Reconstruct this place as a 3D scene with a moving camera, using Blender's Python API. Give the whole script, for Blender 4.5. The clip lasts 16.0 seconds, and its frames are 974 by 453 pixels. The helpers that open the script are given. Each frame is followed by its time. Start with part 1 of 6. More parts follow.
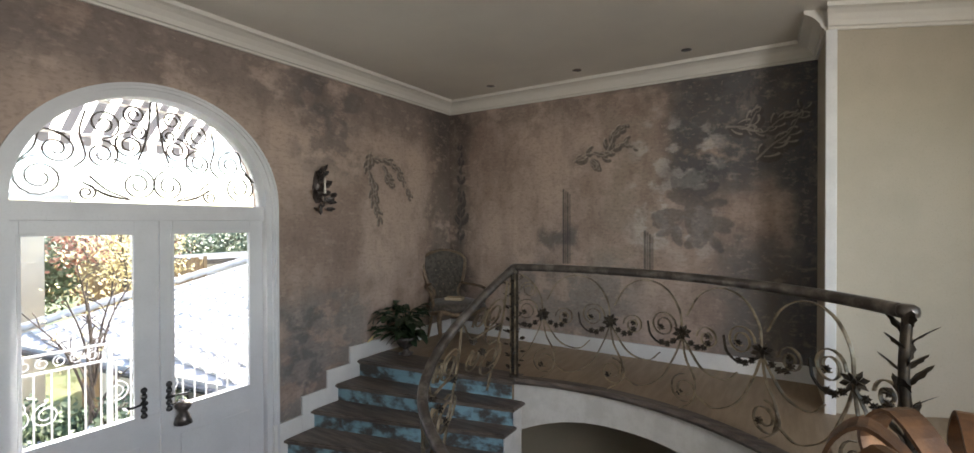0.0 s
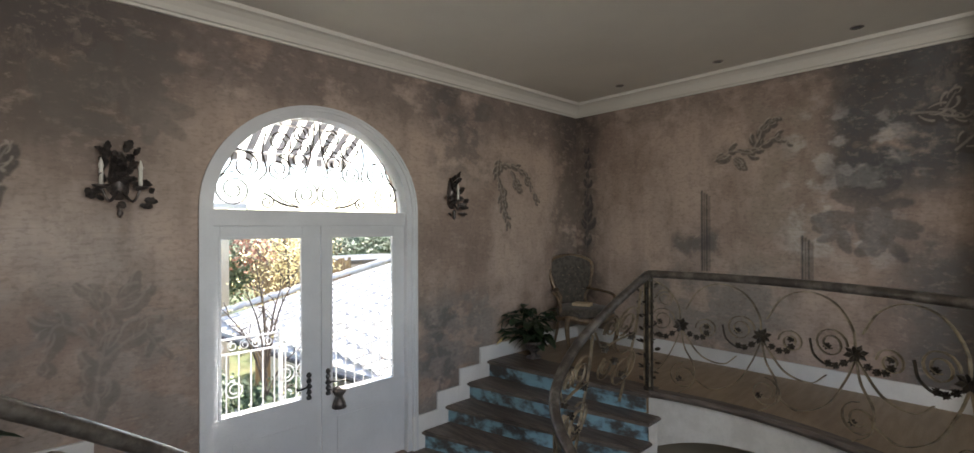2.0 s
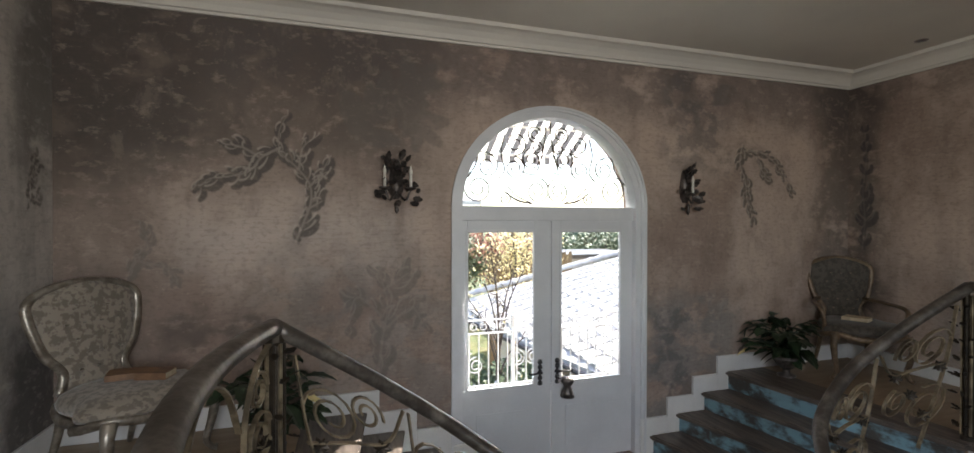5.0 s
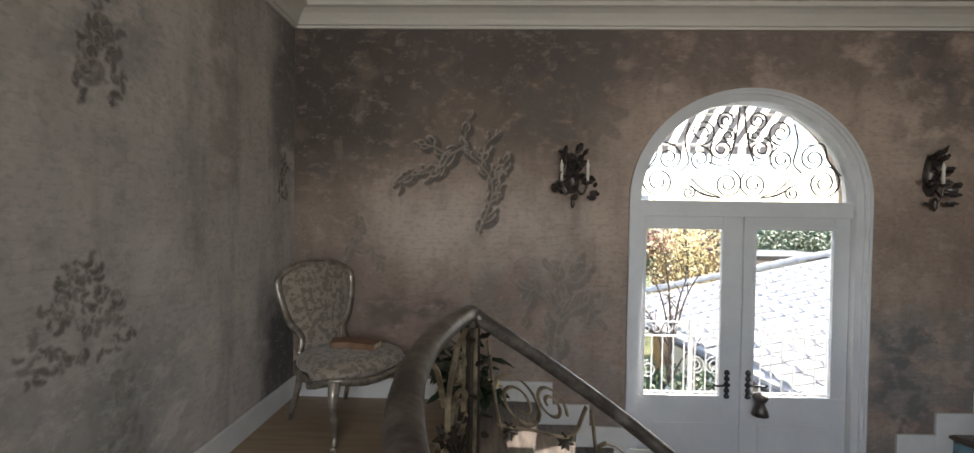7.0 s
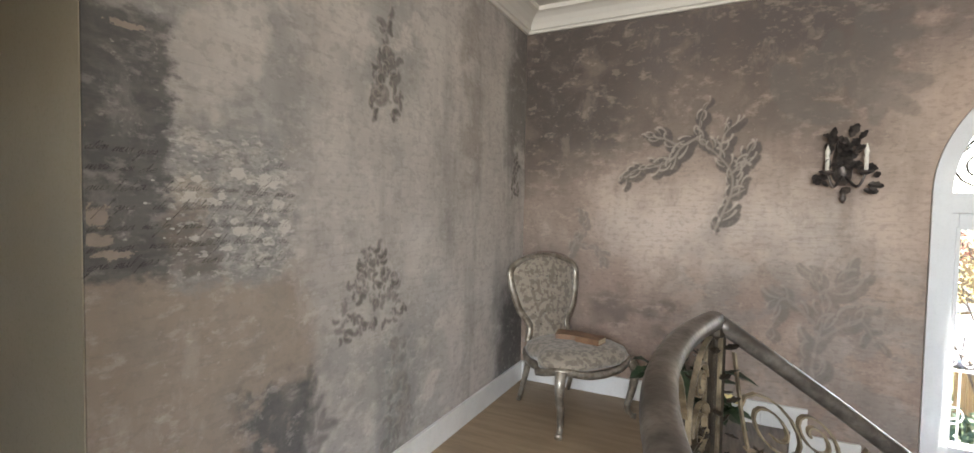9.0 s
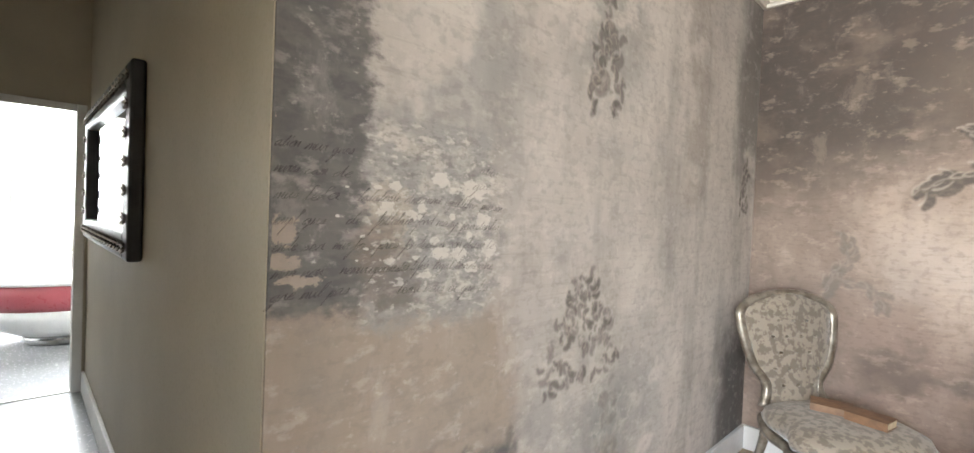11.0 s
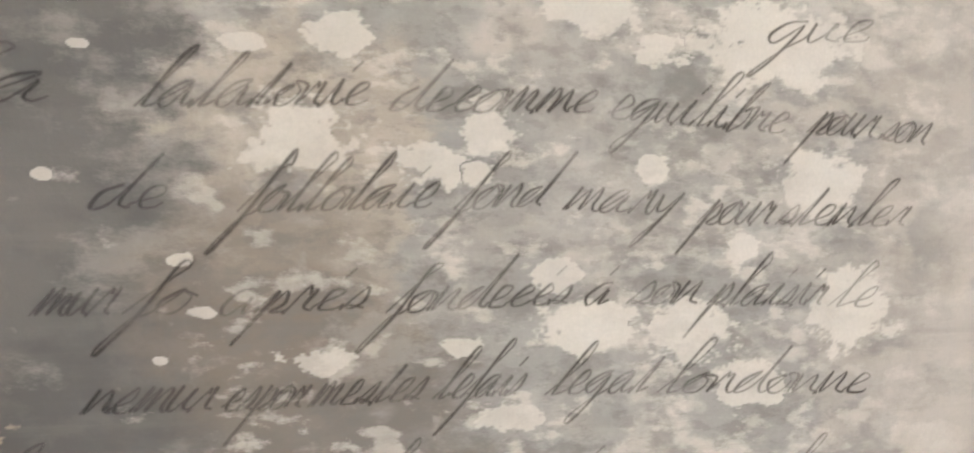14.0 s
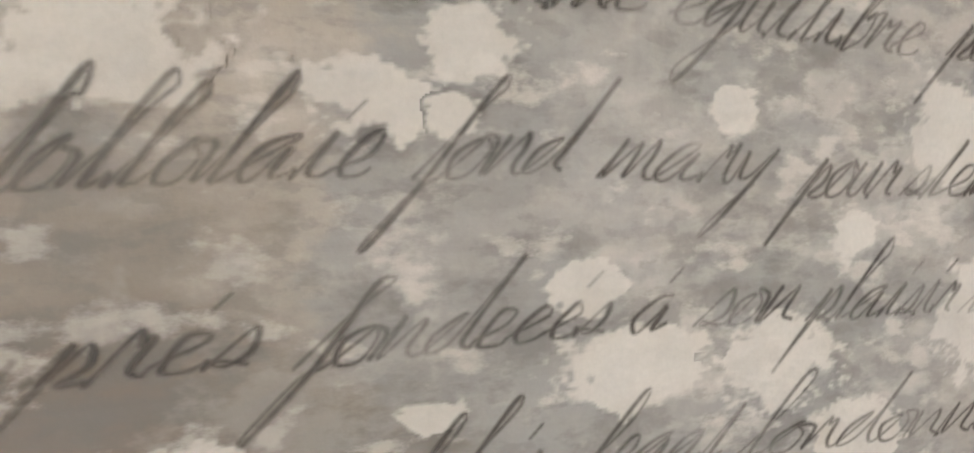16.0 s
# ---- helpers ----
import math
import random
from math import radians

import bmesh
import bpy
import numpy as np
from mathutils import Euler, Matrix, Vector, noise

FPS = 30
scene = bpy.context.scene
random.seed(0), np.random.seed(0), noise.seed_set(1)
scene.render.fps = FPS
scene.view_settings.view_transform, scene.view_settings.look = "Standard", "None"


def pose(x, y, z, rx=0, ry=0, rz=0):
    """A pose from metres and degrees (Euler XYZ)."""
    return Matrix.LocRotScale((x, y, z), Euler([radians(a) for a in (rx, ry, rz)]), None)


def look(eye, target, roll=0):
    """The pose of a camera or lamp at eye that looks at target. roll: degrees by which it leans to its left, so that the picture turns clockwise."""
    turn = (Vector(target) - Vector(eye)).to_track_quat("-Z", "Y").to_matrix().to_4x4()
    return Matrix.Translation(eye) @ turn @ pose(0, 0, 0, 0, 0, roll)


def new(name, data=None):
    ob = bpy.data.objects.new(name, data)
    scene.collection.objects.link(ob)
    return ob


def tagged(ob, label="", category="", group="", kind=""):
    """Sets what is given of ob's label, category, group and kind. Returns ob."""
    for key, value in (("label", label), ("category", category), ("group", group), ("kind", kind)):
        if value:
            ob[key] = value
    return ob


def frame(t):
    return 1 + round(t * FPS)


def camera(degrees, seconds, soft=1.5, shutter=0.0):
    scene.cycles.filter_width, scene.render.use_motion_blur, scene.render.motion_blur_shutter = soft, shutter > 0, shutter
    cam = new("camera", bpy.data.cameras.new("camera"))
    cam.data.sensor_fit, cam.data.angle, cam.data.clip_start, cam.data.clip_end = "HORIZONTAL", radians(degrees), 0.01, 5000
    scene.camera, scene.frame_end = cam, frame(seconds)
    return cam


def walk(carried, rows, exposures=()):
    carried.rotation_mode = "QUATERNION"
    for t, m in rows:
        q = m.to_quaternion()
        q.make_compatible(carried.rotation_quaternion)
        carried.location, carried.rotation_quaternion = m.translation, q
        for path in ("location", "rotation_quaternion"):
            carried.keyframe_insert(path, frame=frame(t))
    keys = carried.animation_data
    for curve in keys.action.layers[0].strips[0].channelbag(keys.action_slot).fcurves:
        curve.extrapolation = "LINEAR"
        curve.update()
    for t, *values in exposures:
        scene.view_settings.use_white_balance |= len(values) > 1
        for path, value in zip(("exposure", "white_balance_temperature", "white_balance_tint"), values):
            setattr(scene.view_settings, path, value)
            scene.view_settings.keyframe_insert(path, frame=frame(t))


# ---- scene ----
import functools

cam = camera(91.1, 16.0)
PATH = [
    (0, (-1.622, -3.777, 1.403), (0.062, -2.699, 1.387), -0.1),
    (0.5, (-1.648, -3.744, 1.408), (-0.027, -2.573, 1.394), -0.2),
    (1, (-1.66, -3.712, 1.407), (-0.105, -2.454, 1.391), -0.4),
    (1.5, (-1.663, -3.721, 1.399), (-0.196, -2.361, 1.397), -0.5),
    (2, (-1.676, -3.706, 1.406), (-0.308, -2.247, 1.409), -0.2),
    (2.5, (-1.685, -3.689, 1.411), (-0.42, -2.14, 1.396), -0.3),
    (3, (-1.715, -3.666, 1.405), (-0.576, -2.022, 1.398), -0.6),
    (3.5, (-1.715, -3.656, 1.405), (-0.708, -1.928, 1.396), -0.6),
    (4, (-1.711, -3.655, 1.403), (-0.845, -1.852, 1.391), -0.5),
    (6.5, (-1.835, -3.636, 1.407), (-1.683, -1.642, 1.374), 0.9),
    (7, (-1.859, -3.62, 1.4), (-1.911, -1.621, 1.357), 0.8),
    (7.5, (-1.884, -3.62, 1.407), (-2.183, -1.644, 1.348), 0.8),
    (8, (-1.908, -3.618, 1.399), (-2.426, -1.688, 1.332), 1.0),
    (8.5, (-1.929, -3.625, 1.408), (-2.666, -1.767, 1.332), 0.7),
    (9, (-1.944, -3.635, 1.407), (-2.84, -1.848, 1.328), 1.0),
    (9.5, (-1.977, -3.644, 1.406), (-3.053, -1.96, 1.312), 1.9),
    (10, (-2.079, -3.588, 1.412), (-3.288, -1.997, 1.312), 2.6),
    (10.2, (-2.149, -3.56, 1.415), (-3.39, -1.994, 1.334), 2.3),
    (12.3, (-2.852, -2.958, 1.415), (-4.567, -1.934, 1.313), 1.2),
    (12.5, (-2.91, -2.913, 1.419), (-4.651, -1.936, 1.3), 0.1),
    (13, (-3.01, -2.781, 1.41), (-4.849, -2.006, 1.279), -0.4),
    (13.5, (-3.067, -2.679, 1.412), (-4.987, -2.141, 1.252), 1.5),
    (14, (-3.153, -2.657, 1.404), (-5.123, -2.381, 1.201), 0.8),
    (14.5, (-3.225, -2.658, 1.405), (-5.205, -2.479, 1.187), -0.3),
    (15, (-3.26, -2.659, 1.4), (-5.236, -2.458, 1.163), -0.0),
    (15.5, (-3.273, -2.659, 1.394), (-5.232, -2.323, 1.172), 0.4),
    (16, (-3.274, -2.651, 1.39), (-5.201, -2.18, 1.135), -0.1),
]
EXPOSURES = [(0.0, 2.3), (0.5, 2.15), (1.5, 2.05), (4.0, 1.87), (7.2, 1.88), (8.5, 2.8), (9.0, 3.15), (9.5, 3.75), (10.2, 4.05), (12.3, 3.4), (12.8, 4.15), (14.0, 4.05), (16.0, 3.8)]
walk(cam, [(t, look(eye, target, roll)) for t, eye, target, roll in PATH], EXPOSURES)

# ---- world and light ----
SUN_EL, SUN_AZ = 38.0, 60.0      # azimuth clockwise from +y
world = bpy.data.worlds.new("sky")
scene.world = world
world.use_nodes = True
wn = world.node_tree
sky = wn.nodes.new("ShaderNodeTexSky")
sky.sky_type, sky.sun_disc = "NISHITA", False
sky.sun_elevation, sky.sun_rotation = radians(SUN_EL), radians(SUN_AZ)
wn.links.new(sky.outputs[0], wn.nodes["Background"].inputs[0])
wn.nodes["Background"].inputs[1].default_value = 0.15


def lamp(name, kind, m, energy, color=(1, 1, 1), size=None, angle=None):
    data = bpy.data.lights.new(name, kind)
    data.energy, data.color = energy, color
    if size:
        data.shape, data.size, data.size_y = "RECTANGLE", size[0], size[1]
    if angle:
        data.angle = radians(angle)
    ob = new(name, data)
    ob.matrix_world = m
    return ob


sd = Vector((math.sin(radians(SUN_AZ)) * math.cos(radians(SUN_EL)), math.cos(radians(SUN_AZ)) * math.cos(radians(SUN_EL)), math.sin(radians(SUN_EL))))
lamp("sun", "SUN", look(sd * 40, (0, 0, 0)), 5.0, (1.0, 0.95, 0.87), angle=0.5)
# fill light added behind the camera, at a hall window that is only assumed
lamp("hall_fill_light", "AREA", look((-1.5, -6.55, 1.75), (-1.0, 0, 0.3)), 27, (1.0, 0.985, 0.975), (1.5, 1.7))
# daylight that enters by the bathroom window
lamp("bathroom_window_daylight", "AREA", look((-9.55, -3.0, 1.7), (-7, -3.5, 1.2)), 20, (0.95, 0.98, 1.0), (0.8, 1.3))

# ---- materials ----


def material(name):
    m = bpy.data.materials.new(name)
    m.use_nodes = True
    return m, m.node_tree, m.node_tree.nodes["Principled BSDF"]


def nd(nt, kind, **kw):
    n = nt.nodes.new(kind)
    for k, v in kw.items():
        n.inputs[k].default_value = v
    return n


def math2(nt, op, a, b=None, clamp=False):
    n = nt.nodes.new("ShaderNodeMath")
    n.operation, n.use_clamp = op, clamp
    for i, v in enumerate((a, b)):
        if v is None:
            continue
        if isinstance(v, (int, float)):
            n.inputs[i].default_value = v
        else:
            nt.links.new(v, n.inputs[i])
    return n.outputs[0]


def mixc(nt, fac, a, b):
    n = nt.nodes.new("ShaderNodeMix")
    n.data_type = "RGBA"
    for sock, v in ((n.inputs[0], fac), (n.inputs[6], a), (n.inputs[7], b)):
        if isinstance(v, (int, float)):
            sock.default_value = v
        elif isinstance(v, tuple):
            sock.default_value = (*v, 1)
        else:
            nt.links.new(v, sock)
    return n.outputs[2]


def noisef(nt, scale, detail=4.0, stretch=(1, 1, 1), rough=0.6, shift=0.0):
    g = nt.nodes.new("ShaderNodeNewGeometry")
    mp = nt.nodes.new("ShaderNodeMapping")
    mp.inputs["Scale"].default_value = stretch
    mp.inputs["Location"].default_value = (shift, shift * 0.7, shift * 1.3)
    nt.links.new(g.outputs["Position"], mp.inputs[0])
    n = nd(nt, "ShaderNodeTexNoise", Scale=scale, Detail=detail, Roughness=rough)
    nt.links.new(mp.outputs[0], n.inputs["Vector"])
    return n.outputs["Fac"]


def ramp(nt, v, lo, hi):
    n = nd(nt, "ShaderNodeMapRange")
    n.interpolation_type = "SMOOTHSTEP"
    n.inputs["From Min"].default_value, n.inputs["From Max"].default_value = lo, hi
    nt.links.new(v, n.inputs["Value"])
    return n.outputs[0]


def bump(nt, bsdf, h, strength=0.3, dist=0.004):
    b = nd(nt, "ShaderNodeBump", Strength=strength, Distance=dist)
    nt.links.new(h, b.inputs["Height"])
    nt.links.new(b.outputs[0], bsdf.inputs["Normal"])


def plain(name, c1, c2, scale=6.0, rough=0.6, metal=0.0, fine=60.0, bumpy=0.15, stretch=(1, 1, 1), lo=0.35, hi=0.65, spec=0.5):
    """A surface of two tones, broad and fine."""
    m, nt, b = material(name)
    n1, n2 = noisef(nt, scale, 5, stretch), noisef(nt, fine, 3, stretch)
    c = mixc(nt, ramp(nt, n1, lo, hi), c1, c2)
    dark = tuple(x * 0.7 for x in c1)
    c = mixc(nt, math2(nt, "MULTIPLY", ramp(nt, n2, 0.5, 0.8), 0.35), c, dark)
    nt.links.new(c, b.inputs["Base Color"])
    nt.links.new(math2(nt, "ADD", math2(nt, "MULTIPLY", n2, 0.25), rough - 0.12), b.inputs["Roughness"])
    b.inputs["Metallic"].default_value = metal
    b.inputs["Specular IOR Level"].default_value = spec
    bump(nt, b, n2, bumpy, 0.002)
    return m


def mural(name, axis, light, mid, zones, streak=0.3, seed=0.0, fine=(), ink=None):
    """Cloudy printed wallpaper; zones: (u0, u1, z0, z1, soft, colour, strength, grain, cut); ink: dark, light, strength of a print on it."""
    m, nt, b = material(name)
    g = nt.nodes.new("ShaderNodeNewGeometry")
    sep = nt.nodes.new("ShaderNodeSeparateXYZ")
    nt.links.new(g.outputs["Position"], sep.inputs[0])
    u0, z0 = sep.outputs[axis], sep.outputs[2]
    warp = noisef(nt, 2.6, 6, shift=seed)
    warp2 = noisef(nt, 3.1, 6, shift=seed + 9)
    u = math2(nt, "ADD", u0, math2(nt, "MULTIPLY", math2(nt, "SUBTRACT", warp, 0.5), 0.55))
    z = math2(nt, "ADD", z0, math2(nt, "MULTIPLY", math2(nt, "SUBTRACT", warp2, 0.5), 0.55))
    c = mixc(nt, ramp(nt, noisef(nt, 1.1, 7, (1, 1, 0.8), 0.62, seed + 3), 0.36, 0.62), mid, light)
    st = noisef(nt, 3.2, 5, (1, 1, 0.16), 0.6, seed + 5)
    c = mixc(nt, math2(nt, "MULTIPLY", ramp(nt, st, 0.5, 0.72), streak), c, tuple(x * 0.45 for x in mid))
    ragged = math2(nt, "MULTIPLY", math2(nt, "SUBTRACT", noisef(nt, 14, 6, (1, 1, 1.8), 0.65, seed + 61), 0.5), 0.16)
    ragged2 = math2(nt, "MULTIPLY", math2(nt, "SUBTRACT", noisef(nt, 17, 6, (1, 1, 1.4), 0.65, seed + 71), 0.5), 0.12)
    broad, near = (u, z), (math2(nt, "ADD", u0, ragged), math2(nt, "ADD", z0, ragged2))
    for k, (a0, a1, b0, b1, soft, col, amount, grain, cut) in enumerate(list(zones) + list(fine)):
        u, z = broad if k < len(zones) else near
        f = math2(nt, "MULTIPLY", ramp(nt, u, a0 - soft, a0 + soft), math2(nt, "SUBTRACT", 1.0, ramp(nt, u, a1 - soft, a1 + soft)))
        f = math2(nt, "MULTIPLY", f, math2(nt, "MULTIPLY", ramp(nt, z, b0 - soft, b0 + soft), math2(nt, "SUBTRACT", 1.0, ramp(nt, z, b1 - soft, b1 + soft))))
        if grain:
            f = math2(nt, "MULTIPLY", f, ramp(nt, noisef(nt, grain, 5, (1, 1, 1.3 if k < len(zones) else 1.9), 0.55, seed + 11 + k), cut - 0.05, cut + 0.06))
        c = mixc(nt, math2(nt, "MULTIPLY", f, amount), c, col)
    # worn flecks and paper grain
    fl = noisef(nt, 22, 4, (1, 1, 1.2), 0.6, seed + 21)
    c = mixc(nt, math2(nt, "MULTIPLY", ramp(nt, fl, 0.62, 0.7), 0.22), c, tuple(min(1, x * 1.25) for x in light))
    brush = noisef(nt, 9, 6, (0.5, 0.5, 9), 0.65, seed + 31)
    c = mixc(nt, math2(nt, "MULTIPLY", ramp(nt, brush, 0.5, 0.75), 0.25), c, tuple(x * 0.5 for x in mid))
    blot = noisef(nt, 30, 5, (0.8, 0.8, 1.3), 0.6, seed + 41)
    c = mixc(nt, math2(nt, "MULTIPLY", ramp(nt, blot, 0.50, 0.62), 0.24), c, tuple(x * 0.45 for x in mid))
    wipe = noisef(nt, 13, 6, (0.8, 0.8, 1.5), 0.65, seed + 51)
    c = mixc(nt, math2(nt, "MULTIPLY", ramp(nt, wipe, 0.54, 0.66), 0.22), c, tuple(min(1, x * 1.2) for x in light))
    smear = noisef(nt, 5.5, 7, (1, 1, 0.6), 0.7, seed + 81)
    c = mixc(nt, math2(nt, "MULTIPLY", ramp(nt, smear, 0.50, 0.66), 0.30), c, tuple(x * 0.5 for x in mid))
    c = mixc(nt, math2(nt, "MULTIPLY", math2(nt, "SUBTRACT", 1.0, ramp(nt, smear, 0.34, 0.46)), 0.15), c, tuple(min(1, x * 1.2) for x in light))
    if ink:
        dark, pale, strength = ink
        sh, ti = nt.nodes.new("ShaderNodeAttribute"), nt.nodes.new("ShaderNodeAttribute")
        sh.attribute_name, ti.attribute_name = "shade", "tint"
        worn = math2(nt, "ADD", math2(nt, "MULTIPLY", ramp(nt, noisef(nt, 24, 5, shift=3.0), 0.25, 0.6), 0.3 * strength), 0.7 * strength)
        c = mixc(nt, math2(nt, "MULTIPLY", sh.outputs["Fac"], worn), c, dark)
        c = mixc(nt, math2(nt, "MULTIPLY", ti.outputs["Fac"], worn), c, pale)
    weave = noisef(nt, 420, 2, shift=seed)
    c = mixc(nt, math2(nt, "MULTIPLY", weave, 0.16), c, (0.1, 0.1, 0.1))
    nt.links.new(c, b.inputs["Base Color"])
    b.inputs["Roughness"].default_value = 0.72
    b.inputs["Specular IOR Level"].default_value = 0.3
    bump(nt, b, weave, 0.12, 0.001)
    return m


SLATE, BLUE, TAN, PALE, NEAR_BLACK = (0.085, 0.09, 0.097), (0.18, 0.19, 0.19), (0.33, 0.265, 0.215), (0.635, 0.59, 0.55), (0.05, 0.046, 0.044)
LIGHT, MID = (0.50, 0.390, 0.325), (0.305, 0.225, 0.185)
WEST_ART = (1, (0.605, 0.558, 0.52), (0.455, 0.416, 0.388), [
    (-4.0, -2.25, -0.3, 1.21, 0.08, (0.31, 0.242, 0.192), 0.78, 0, 0),
    (-2.95, -2.3, 1.55, 3.2, 0.15, (0.25, 0.25, 0.252), 0.55, 3.2, 0.47),
    (-2.2, -1.2, -0.2, 0.9, 0.2, BLUE, 0.40, 3.0, 0.45),
    (-2.5, -2.2, -0.1, 0.75, 0.08, SLATE, 0.85, 6.0, 0.47),
    (-2.9, -2.4, -0.1, 0.45, 0.1, SLATE, 0.6, 5.0, 0.48),
    (-1.8, -1.55, -0.1, 0.75, 0.1, BLUE, 0.6, 9.0, 0.48),
    (-2.0, -1.5, 1.9, 3.1, 0.2, BLUE, 0.45, 4.0, 0.45),
    (-1.05, -0.75, 1.5, 3.2, 0.08, (0.30, 0.255, 0.22), 0.5, 3.0, 0.45),
    # near-black towards the north corner, low down and high up
    (-0.45, 0.4, -0.2, 0.75, 0.10, NEAR_BLACK, 0.8, 0, 0),
    (-0.35, 0.4, 1.7, 3.2, 0.15, NEAR_BLACK, 0.6, 2.0, 0.38)], 0.45, 1.0, [
    (-3.2, -2.775, 1.19, 1.93, 0.02, (0.10, 0.098, 0.102), 0.93, 0, 0),
    (-3.2, -2.775, 1.19, 1.93, 0.03, (0.19, 0.178, 0.17), 0.55, 7.0, 0.52),
    (-2.775, -2.38, 1.13, 1.66, 0.025, (0.32, 0.312, 0.305), 0.85, 7.0, 0.42),
    (-2.775, -2.655, 1.295, 1.475, 0.012, (0.47, 0.41, 0.355), 0.8, 11.0, 0.40),
    (-2.80, -2.62, 1.16, 1.335, 0.025, (0.16, 0.138, 0.122), 0.8, 9.0, 0.40),
    (-2.80, -2.69, 1.28, 1.395, 0.025, (0.22, 0.178, 0.148), 0.65, 0, 0),
    (-2.66, -2.54, 1.24, 1.42, 0.02, (0.33, 0.32, 0.315), 0.7, 12.0, 0.42),
    (-2.55, -2.28, 1.18, 1.55, 0.04, PALE, 0.6, 15.0, 0.52),
    (-2.55, -2.30, 1.18, 1.55, 0.05, (0.27, 0.265, 0.26), 0.65, 18.0, 0.56),
    (-2.785, -2.40, 1.15, 1.64, 0.06, (0.18, 0.172, 0.165), 0.55, 26.0, 0.56),
    (-2.785, -2.36, 1.15, 1.64, 0.05, (0.20, 0.19, 0.18), 0.4, 60.0, 0.57),
    (-2.785, -2.33, 1.15, 1.64, 0.02, PALE, 0.65, 34.0, 0.60),
    (-3.2, -2.77, 1.22, 1.90, 0.02, PALE, 0.65, 26.0, 0.70)])
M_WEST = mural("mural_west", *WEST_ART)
NORTH_ART = (0, LIGHT, MID, [
    # darker towards the west corner and the top
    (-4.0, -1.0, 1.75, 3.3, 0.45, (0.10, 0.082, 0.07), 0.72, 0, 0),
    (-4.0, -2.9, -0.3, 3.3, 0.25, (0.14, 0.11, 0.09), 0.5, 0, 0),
    (-4.0, -2.5, 1.7, 3.3, 0.3, NEAR_BLACK, 0.65, 2.0, 0.4),
    (-2.6, 4.0, 2.35, 3.3, 0.2, (0.09, 0.08, 0.08), 0.55, 2.4, 0.42),
    (-2.3, -0.8, -0.9, 1.1, 0.2, (0.24, 0.235, 0.225), 0.4, 4.0, 0.47),
    (0.8, 1.9, -0.8, 0.75, 0.15, BLUE, 0.6, 3.0, 0.46),
    (0.95, 1.6, -0.5, 0.7, 0.12, SLATE, 0.55, 5.0, 0.55),
    # low near-black patch close to the west corner
    (-2.85, -2.15, 0.55, 0.78, 0.08, NEAR_BLACK, 0.5, 2.5, 0.42),
    (1.1, 1.8, 1.9, 2.9, 0.15, SLATE, 0.5, 4.0, 0.48),
    # near-black band towards the east corner
    (2.95, 4.0, -0.2, 3.2, 0.12, NEAR_BLACK, 0.6, 2.5, 0.40),
    (-2.8, -1.2, 1.1, 1.5, 0.25, PALE, 0.35, 0, 0)], 0.3, 4.0)
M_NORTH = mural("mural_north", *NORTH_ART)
EAST_ART = (1, LIGHT, MID, [
    (-5.0, -3.2, -0.2, 1.25, 0.2, (0.12, 0.12, 0.12), 0.85, 0, 0),
    (-5.0, -2.75, 1.7, 3.3, 0.2, SLATE, 0.92, 2.5, 0.36),
    (-5.0, -3.75, -0.2, 3.3, 0.1, SLATE, 0.95, 0, 0),
    (-2.6, -2.0, 0.9, 3.0, 0.15, TAN, 0.7, 3.5, 0.48),
    (-2.4, -0.9, 0.1, 0.95, 0.2, BLUE, 0.6, 3.0, 0.45),
    (-3.2, -2.4, 1.1, 2.4, 0.15, PALE, 0.5, 4.0, 0.52),
    (-1.75, -1.3, 1.12, 1.35, 0.07, SLATE, 0.7, 0, 0),
    # near-black towards the north corner, then along the wall's top
    (-0.32, 0.4, -0.2, 3.2, 0.1, NEAR_BLACK, 0.6, 3.0, 0.40),
    (-4.2, 0.2, 2.55, 3.2, 0.12, NEAR_BLACK, 0.4, 2.5, 0.45)], 0.35, 7.0)
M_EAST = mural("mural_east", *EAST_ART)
M_CREAM = plain("cream_paint", (0.45, 0.40, 0.312), (0.405, 0.36, 0.28), 1.4, 0.6, fine=90, bumpy=0.06)
M_WHITE = plain("white_paint", (0.74, 0.74, 0.73), (0.66, 0.66, 0.65), 3, 0.4, fine=70, bumpy=0.05)
M_DOORP = plain("door_paint", (0.70, 0.71, 0.73), (0.62, 0.63, 0.65), 2, 0.35, fine=80, bumpy=0.05)
M_CEIL = plain("ceiling_paint", (0.74, 0.71, 0.64), (0.69, 0.66, 0.60), 1.0, 0.8, fine=120, bumpy=0.05)
M_FLOOR = plain("landing_boards", (0.27, 0.20, 0.13), (0.34, 0.255, 0.17), 2.5, 0.5, fine=30, stretch=(1, 7, 1), bumpy=0.12)
M_TREAD = plain("tread_wood", (0.065, 0.052, 0.045), (0.15, 0.12, 0.10), 3.5, 0.45, fine=24, stretch=(8, 0.8, 8), bumpy=0.3)
M_BLUE = plain("riser_blue_paint", (0.20, 0.35, 0.43), (0.06, 0.055, 0.05), 3.5, 0.5, fine=26, stretch=(1, 1.6, 2.5), lo=0.40, hi=0.60, bumpy=0.3)
M_CRACK = plain("crackled_white_paint", (0.66, 0.64, 0.60), (0.56, 0.54, 0.50), 6, 0.55, fine=40, bumpy=0.4)
